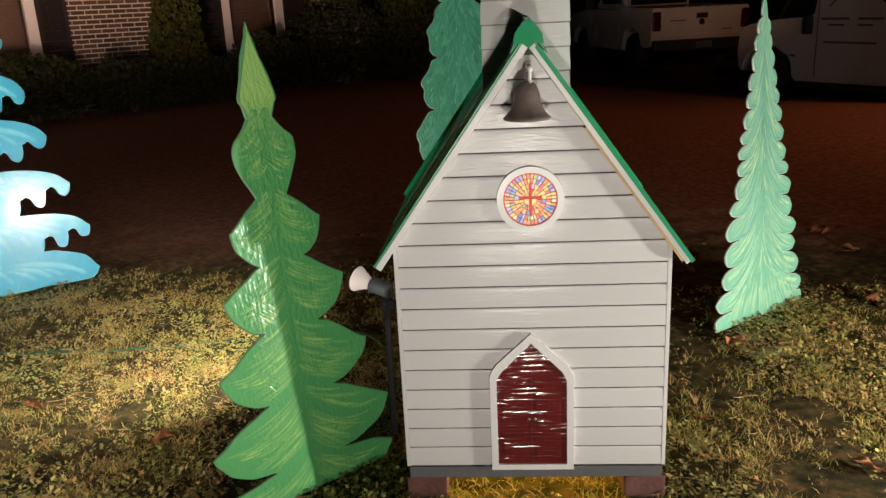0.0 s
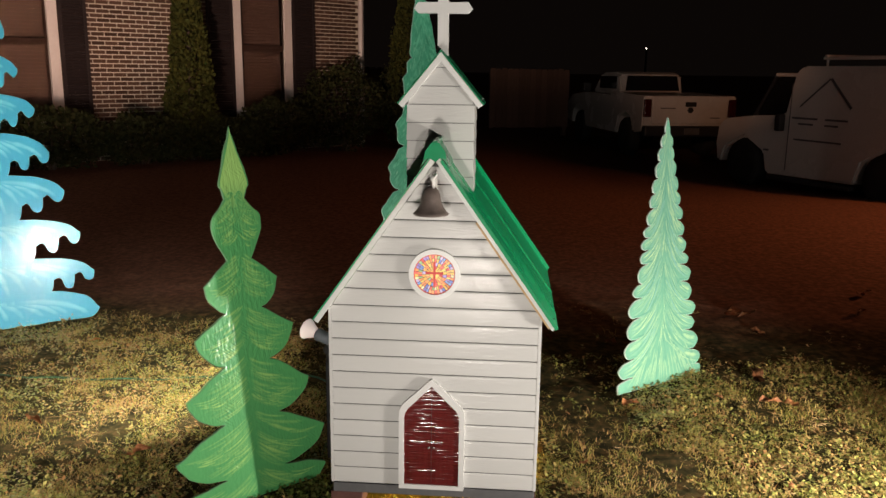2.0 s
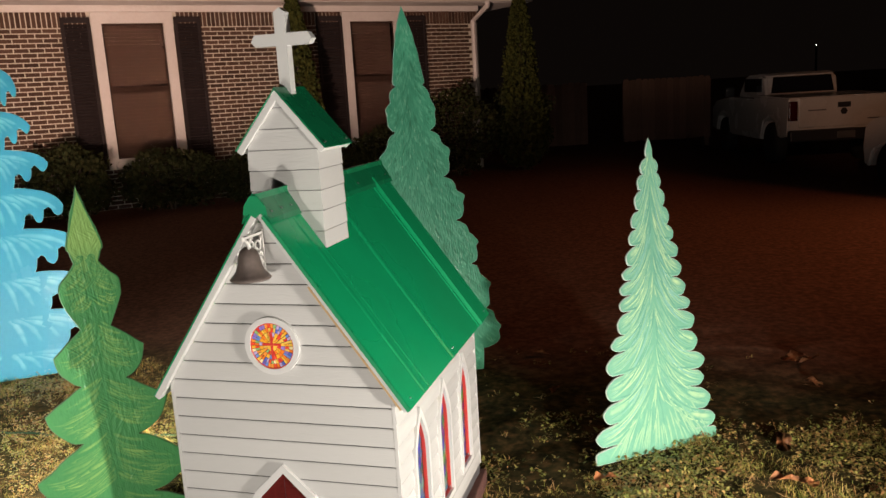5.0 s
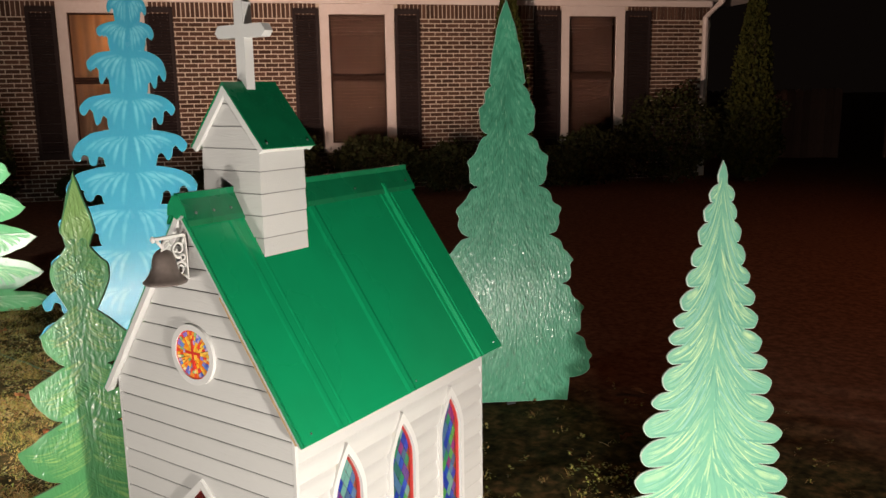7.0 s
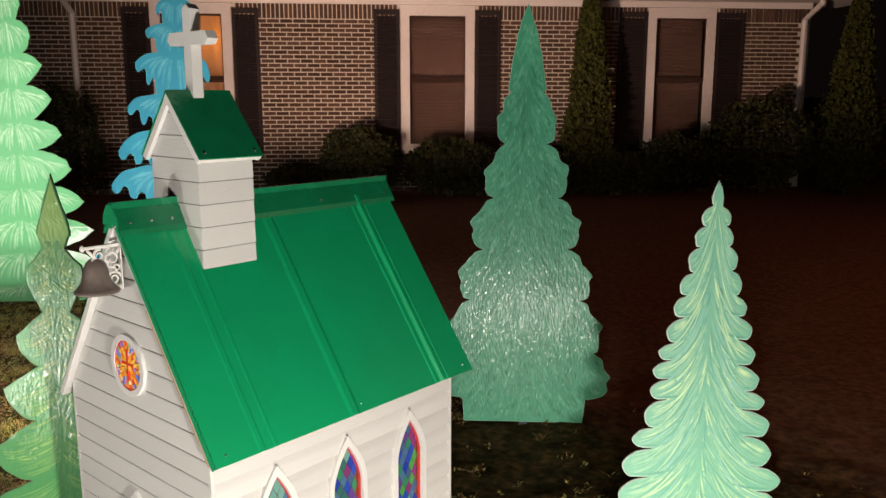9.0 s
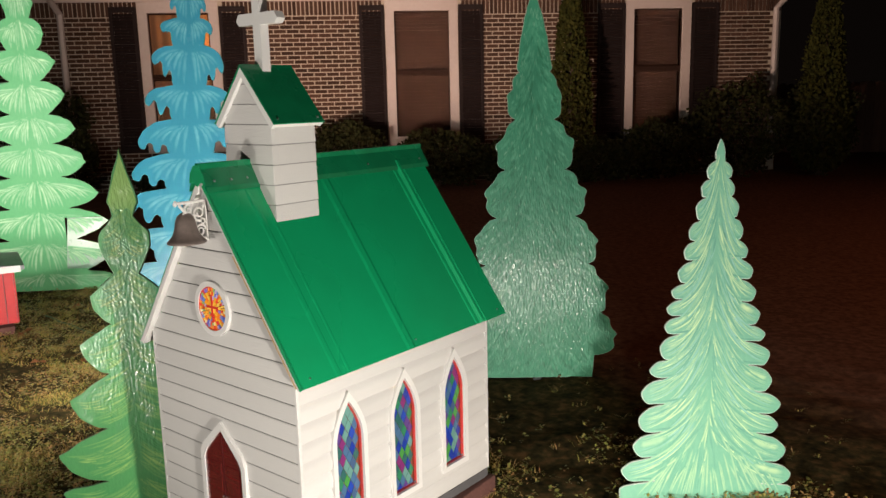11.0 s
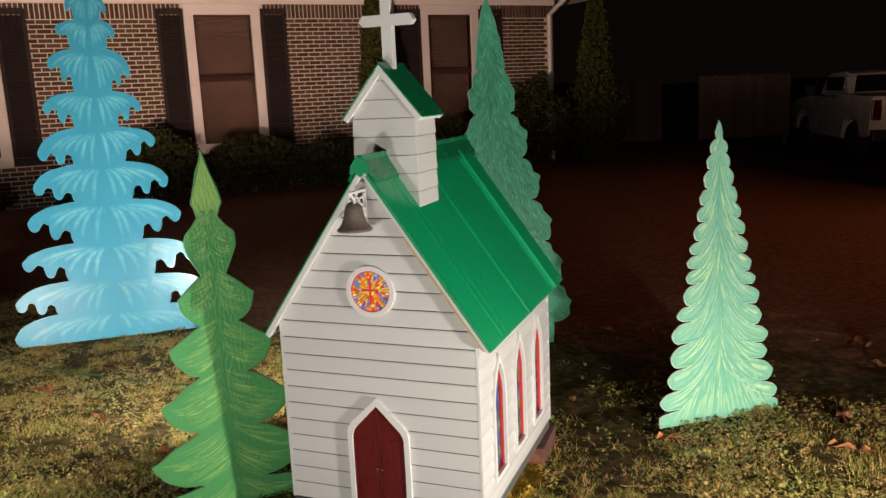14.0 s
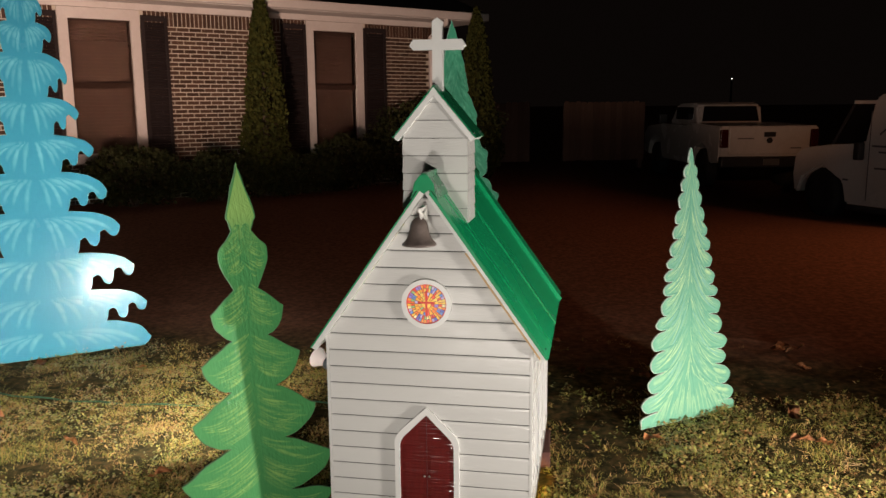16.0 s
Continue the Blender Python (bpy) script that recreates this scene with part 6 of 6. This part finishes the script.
def build_van():
    at = pose(4.21, 11.52, rise(4.2, 11.4), 0, 0, -152.5)
    v = thing("service_van", at, "white service truck with a tall signed body and a roof rack", "service truck")
    w = 0.82
    # local y runs from the nose, ahead of the front axle at 0, to the tail
    prof = [(-0.52, 0.30), (-0.56, 0.55), (-0.53, 0.80), (-0.40, 0.90), (0.10, 0.965), (0.68, 1.0), (0.80, 1.55), (0.92, 1.62), (3.15, 1.62), (3.22, 1.52), (3.22, 0.32), (2.66, 0.30), (2.58, 0.50), (2.25, 0.69), (1.92, 0.50), (1.84, 0.24), (0.42, 0.22), (0.35, 0.50), (0.0, 0.68), (-0.35, 0.50), (-0.42, 0.30)]
    part("body", side_shape(prof, -w, w, 0.03), car_white, v, "white body with a tall cargo box")
    part("cab_glass", side_shape([(0.13, 0.975), (0.46, 1.485), (0.76, 1.485), (0.665, 1.005)], -w + 0.06, w - 0.06, 0.02), dark_glass, v, "dark cab windows")
    part("cab_roof", box(-w + 0.05, w - 0.05, 0.42, 0.79, 1.487, 1.535, 0.015), car_white, v, "white cab roof")
    for s in (-1, 1):
        x = s * (w - 0.055)
        part("pillar", tube([(x, 0.11, 0.97), (x, 0.44, 1.49)], 0.022, 6), black_trim, v)
        on_side = Matrix.Translation((s * (w + 0.004), 0, 0)) @ pose(0, 0, 0, 0, 0, 90)
        for y0, z0, y1, z1, h in ((0.93, 1.12, 1.36, 1.47, 0.010), (1.37, 1.47, 1.70, 1.13, 0.016)):
            ln, turn = math.hypot(y1 - y0, z1 - z0), math.degrees(math.atan2(z1 - z0, y1 - y0))
            part("sign_line", box(0, ln, -0.003, 0.003, -h, h, 0, on_side @ Matrix.Translation((y0, 0, z0)) @ pose(0, 0, 0, 0, -turn, 0)), mark_grey, v, "dark roof-shaped sign line")
        for y0, y1, z, h in ((0.82, 1.22, 0.965, 0.024), (1.34, 1.67, 0.965, 0.024), (0.93, 1.16, 0.895, 0.022), (1.34, 1.54, 0.895, 0.022), (0.88, 1.61, 0.695, 0.022)):
            part("sign_bar", box(y0, y1, -0.003, 0.003, z, z + h, 0, on_side), mark_grey, v, "dark bar of lettering")
        part("mirror", box(s * (w + 0.09) - 0.05, s * (w + 0.09) + 0.05, 0.66, 0.75, 0.80, 1.02, 0.02), black_trim, v, "black door mirror")
        part("sill_step", box(s * (w - 0.05) - 0.06, s * (w - 0.05) + 0.06, 0.46, 1.80, 0.15, 0.21, 0.015), black_trim, v, "black side step")
        part("door_seam", box(0.775, 0.785, -0.002, 0.003, 0.30, 1.40, 0, on_side), mark_grey, v)
        part("marker_lamp", box(0.38, 0.47, -0.003, 0.006, 0.52, 0.545, 0.002, on_side), mark_grey, v)
        part("headlight", box(s * 0.62 - 0.12, s * 0.62 + 0.12, -0.585, -0.50, 0.66, 0.80, 0.02), chrome, v, "headlight")
        part("rack_rail", tube([(s * 0.62, 1.05, 1.72), (s * 0.62, 3.1, 1.72)], 0.022, 8), car_white, v, "white rack rail")
    for y in (1.10, 2.05, 3.0):
        bm = tube([(-0.66, y, 1.745), (0.66, y, 1.745)], 0.018, 8)
        for s in (-1, 1):
            tube([(s * 0.62, y, 1.61), (s * 0.62, y, 1.72)], 0.016, 6, bm)
        part("rack_bar", bm, car_white, v)
    for x in (-0.70, 0.70):
        for y in (0.0, 2.25):
            wheel(v, x, y, 0.33, 0.20)


build_pickup()
build_van()


def build_street_lamp():
    p = thing("street_lamp", pose(7.65, 46.0, rise(7, 46)), "distant lit street lamp on a dark pole", "street lamp")
    part("pole", tube([(0, 0, 0), (0, 0, 2.9)], [0.08, 0.05], 8), black_trim, p)
    part("lamp_head", lathe([(0.012, 2.92), (0.024, 2.94), (0.024, 2.96), (0.012, 2.98)], 12), glowing("street_lamp_glow", (1.0, 0.9, 0.75), 6), p, "lit lamp head")


build_street_lamp()
# ---- lawn and fallen leaves ----
def grass_material(name, stops, rough=0.55):
    m, tree, bsdf = nodes_of(name)
    n, l = tree.nodes, tree.links
    geo = n.new("ShaderNodeNewGeometry")
    co = n.new("ShaderNodeTexCoord")
    patch = n.new("ShaderNodeTexNoise")
    patch.inputs["Scale"].default_value, patch.inputs["Detail"].default_value, patch.inputs["Roughness"].default_value = 3.6, 8, 0.76
    l.new(co.outputs["Object"], patch.inputs["Vector"])
    wide = n.new("ShaderNodeMapRange")
    wide.inputs["From Min"].default_value, wide.inputs["From Max"].default_value = 0.32, 0.68
    wide.inputs["To Max"].default_value = 0.46
    l.new(patch.outputs[0], wide.inputs["Value"])
    add = n.new("ShaderNodeMath")
    add.operation = "MULTIPLY_ADD"
    add.inputs[1].default_value = 0.56
    l.new(geo.outputs["Random Per Island"], add.inputs[0])
    l.new(wide.outputs[0], add.inputs[2])
    ramp = n.new("ShaderNodeValToRGB")
    el = ramp.color_ramp.elements
    el[0].position, el[0].color = stops[0][0], (*stops[0][1], 1)
    el[1].position, el[1].color = stops[1][0], (*stops[1][1], 1)
    for pos, c in stops[2:]:
        e = el.new(pos)
        e.color = (*c, 1)
    l.new(add.outputs[0], ramp.inputs[0])
    l.new(ramp.outputs[0], bsdf.inputs["Base Color"])
    bsdf.inputs["Roughness"].default_value = rough
    bsdf.inputs["Specular IOR Level"].default_value = 0.3
    return m


def lawn_chance(x, y):
    """How thickly the lawn grows at a place, from 0 to 1: thin towards the drive and behind the church."""
    wave = 3.25 + 0.30 * math.sin(x * 1.7 + 0.6)
    far = min(max((y - wave) / 0.55, 0), 1)
    if x > -0.28:
        edge = min(max(2.22 + (x - 0.35) * 0.85, 2.42), 2.85) + 0.12 * math.sin(x * 9) + 0.20 * noise.noise((x * 5, y * 5, 1.7))
        far = max(far, min(max((y - edge) / 0.30, 0), 0.965))
    side = min(max((abs(x + 0.4) - 1.6) / 3.0, 0), 1)
    return (1 - far) ** 1.4 * (1 - 0.5 * side)


def under_church(x, y, m=0.0):
    return X0 - m < x < X1 + m and Y0 - m < y < Y1 + m


def mesh_from_quads(name, v, k):
    """A mesh of separate strips of k points: the quad of the first four, and the tip when there is a fifth."""
    n = len(v)
    base = np.arange(n)[:, None] * k
    shape = [0, 1, 2, 3] + ([3, 2, 4] if k == 5 else [])
    loops = (base + np.array(shape)).ravel()
    me = bpy.data.meshes.new(name)
    me.vertices.add(n * k)
    me.vertices.foreach_set("co", v.ravel())
    me.loops.add(len(loops))
    me.loops.foreach_set("vertex_index", loops.astype(np.int32))
    starts = (np.arange(n)[:, None] * len(shape) + np.array([0, 4] if k == 5 else [0])).ravel()
    me.polygons.add(len(starts))
    me.polygons.foreach_set("loop_start", starts.astype(np.int32))
    me.update(calc_edges=True)
    me.validate()
    return me


def build_grass():
    """Tufts of short blades, in clumps that differ in height and thickness."""
    rng = np.random.default_rng(7)
    roots = []
    for x, y in zip(rng.uniform(-5.2, 2.9, 92000), rng.uniform(0.85, 4.3, 92000)):
        clump = noise.noise((x * 5.5, y * 5.5, 1.7)) + 0.6 * noise.noise((x * 14, y * 14, 4.4))
        if rng.random() > (0.52 + 1.0 * clump) * lawn_chance(x, y) or (under_church(x, y, -0.02) and rng.random() < 0.5):
            continue
        h = 0.0105 * (1 + 0.9 * clump)
        roots.append((x, y, rise(x, y), min(h, 0.014) if under_church(x, y, 0.02) else h))
    roots = np.repeat(np.array(roots), 9, axis=0)
    n = len(roots)
    x, y = roots[:, 0] + rng.normal(0, 0.011, n), roots[:, 1] + rng.normal(0, 0.011, n)
    z, h = roots[:, 2] - 0.003, roots[:, 3] * (0.55 + 1.5 * rng.random(n) ** 2)
    a = rng.uniform(0, 2 * np.pi, n)
    w, lean = rng.uniform(0.0005, 0.0013, n), rng.uniform(0.4, 2.6, n) * h
    dx, dy = np.cos(a), np.sin(a)
    v = np.empty((n, 5, 3))
    for k, (sw, f, hh) in enumerate(((-1, 0, 0), (1, 0, 0), (0.8, 0.40, 0.70), (-0.8, 0.40, 0.70), (0, 1.0, 1.0))):
        v[:, k, 0] = x - dy * w * sw + dx * lean * f
        v[:, k, 1] = y + dx * w * sw + dy * lean * f
        v[:, k, 2] = z + h * hh
    me = mesh_from_quads("lawn_grass", v, 5)
    me.materials.append(grass_material("autumn_grass", [(0.10, (0.075, 0.095, 0.02)), (1.0, (0.36, 0.17, 0.07)), (0.28, (0.17, 0.185, 0.035)), (0.44, (0.30, 0.27, 0.065)), (0.56, (0.42, 0.30, 0.10)), (0.70, (0.30, 0.14, 0.055)), (0.84, (0.54, 0.38, 0.18))]))
    tagged(new("lawn_grass", me), "short patchy green and straw-coloured lawn grass", "grass", kind="stuff")


def build_weeds():
    """Small broad weed leaves in rosettes among the grass, thick in some patches."""
    rng = np.random.default_rng(17)
    rows = []
    for x, y in zip(rng.uniform(-3.8, 2.5, 60000), rng.uniform(1.0, 3.9, 60000)):
        patch = noise.noise((x * 2.3, y * 2.3, 5.5)) + 0.5 * noise.noise((x * 7, y * 7, 2.2))
        if rng.random() > (0.46 + 0.9 * patch) * max(lawn_chance(x, y) * (1.7 if x > 0.3 else 0.85), 0.5 if x > 0.2 and y < 3.1 else 0.0) or under_church(x, y, 0.02):
            continue
        z, big = rise(x, y), 0.8 + 0.7 * rng.random()
        for i in range(rng.integers(4, 8)):
            rows.append((x + rng.normal(0, 0.006), y + rng.normal(0, 0.006), z + 0.004 + 0.022 * rng.random() ** 1.4, big))
    p = np.array(rows)
    n = len(p)
    a, tip = rng.uniform(0, 2 * np.pi, n), rng.uniform(-0.35, 0.8, n)
    ln, wd = rng.uniform(0.006, 0.012, n) * p[:, 3], rng.uniform(0.0024, 0.0050, n) * p[:, 3]
    dx, dy = np.cos(a), np.sin(a)
    v = np.empty((n, 4, 3))
    for k, (f, sw, hh) in enumerate(((0.0, 0.0, 0.0), (0.55, 1.0, 0.7), (1.0, 0.0, 1.0), (0.55, -1.0, 0.7))):
        v[:, k, 0] = p[:, 0] + dx * ln * f - dy * wd * sw
        v[:, k, 1] = p[:, 1] + dy * ln * f + dx * wd * sw
        v[:, k, 2] = p[:, 2] + ln * tip * hh
    me = mesh_from_quads("lawn_weed", v, 4)
    me.materials.append(grass_material("weed_leaf", [(0.1, (0.10, 0.12, 0.03)), (1.0, (0.46, 0.30, 0.14)), (0.34, (0.20, 0.21, 0.05)), (0.52, (0.32, 0.29, 0.09)), (0.68, (0.38, 0.23, 0.09)), (0.84, (0.26, 0.12, 0.05))], 0.34))
    tagged(new("lawn_weed", me), "small green broadleaf weeds among the grass", "weeds", kind="stuff")


def build_straw():
    """Dry stalks and needles lying loose on the lawn."""
    rng = np.random.default_rng(23)
    bm = bmesh.new()
    made = 0
    while made < 650:
        x, y = rng.uniform(-3.4, 2.4), rng.uniform(1.1, 3.7)
        if rng.random() > lawn_chance(x, y) + 0.06 or under_church(x, y, 0.05):
            continue
        made += 1
        a, ln, bow = rng.uniform(0, 6.283), rng.uniform(0.02, 0.075), rng.uniform(-0.10, 0.10)
        z = rise(x, y) + rng.uniform(0.008, 0.016)
        pts = []
        for k in range(4):
            f = k / 3 - 0.5
            off = bow * ln * (0.25 - f * f)
            pts.append((x + math.cos(a) * ln * f - math.sin(a) * off, y + math.sin(a) * ln * f + math.cos(a) * off, z + ln * 0.06 * math.sin(k * 1.1 + a)))
        tube(pts, [0.0006, 0.0008, 0.0007, 0.0004], 3, bm)
    tagged(new("dry_straw", finish("dry_straw", bm, mat("dry_straw", (0.38, 0.25, 0.11), 0.6, 0, 0.3, 9, 60, 0.1, tint=(0.30, 0.17, 0.08), rand=0.3, per="island"))), "loose dry straw stalks on the lawn", "straw", kind="stuff")


build_grass()
build_weeds()
build_straw()
leaf_brown = mat("dry_brown_leaf", (0.42, 0.165, 0.060), 0.6, 0, 0.3, 40, 120, 0.3, tint=(0.20, 0.075, 0.030), rand=0.35)


def build_leaves():
    rnd = random.Random(11)
    bm = bmesh.new()
    pts = []
    for i in range(28):
        t = i / 28 * 2 * math.pi
        r = 0.034 * (0.74 + 0.05 * math.cos(5 * t) + 0.14 * math.cos(2 * t) + 0.05 * math.sin(3 * t))
        pts.append((r * math.cos(t) * 1.25, r * math.sin(t) * 0.85))
    c = bm.verts.new((0, 0, 0.002))
    ring_v = [bm.verts.new((x, y, 0.018 * (abs(y) / 0.03) ** 1.5 + 0.006 * math.sin(x * 120 + y * 60))) for x, y in pts]
    for i in range(28):
        bm.faces.new((c, ring_v[i], ring_v[(i + 1) % 28]))
    out = bmesh.ops.solidify(bm, geom=bm.faces[:], thickness=0.0008)
    first = new("fallen_leaf", finish("fallen_leaf", bm, leaf_brown, True))
    tagged(first, "curled dry brown leaf lying on the grass", "leaf", "fallen leaves")
    spots = [(1.52, 3.80), (1.46, 3.83), (1.31, 2.90), (1.30, 2.645), (0.74, 2.555), (-1.92, 2.34), (0.85, 1.81), (0.516, 2.05), (-1.65, 3.03), (1.36, 2.62), (-0.62, 2.32), (-0.80, 2.80), (-2.3, 2.7), (-0.95, 1.95), (0.75, 3.3), (2.1, 3.9), (-1.05, 3.3), (1.15, 1.95)]
    for i in range(26):
        spots.append((rnd.uniform(-3.2, 2.4), rnd.uniform(1.5, 4.4)))
    for i, (x, y) in enumerate(spots):
        if X0 - 0.05 < x < X1 + 0.05 and Y0 - 0.05 < y < Y1 + 0.05:
            continue
        m = pose(x, y, rise(x, y) + rnd.uniform(0.014, 0.024), rnd.uniform(-25, 25), rnd.uniform(-25, 25), rnd.uniform(0, 360)) @ Matrix.Scale(rnd.uniform(1.5, 1.9) if i < 6 else rnd.uniform(0.6, 1.3), 4)
        if i == 0:
            first.matrix_basis = m
        else:
            ob = first.copy()
            scene.collection.objects.link(ob)
            ob.matrix_basis = m


build_leaves()
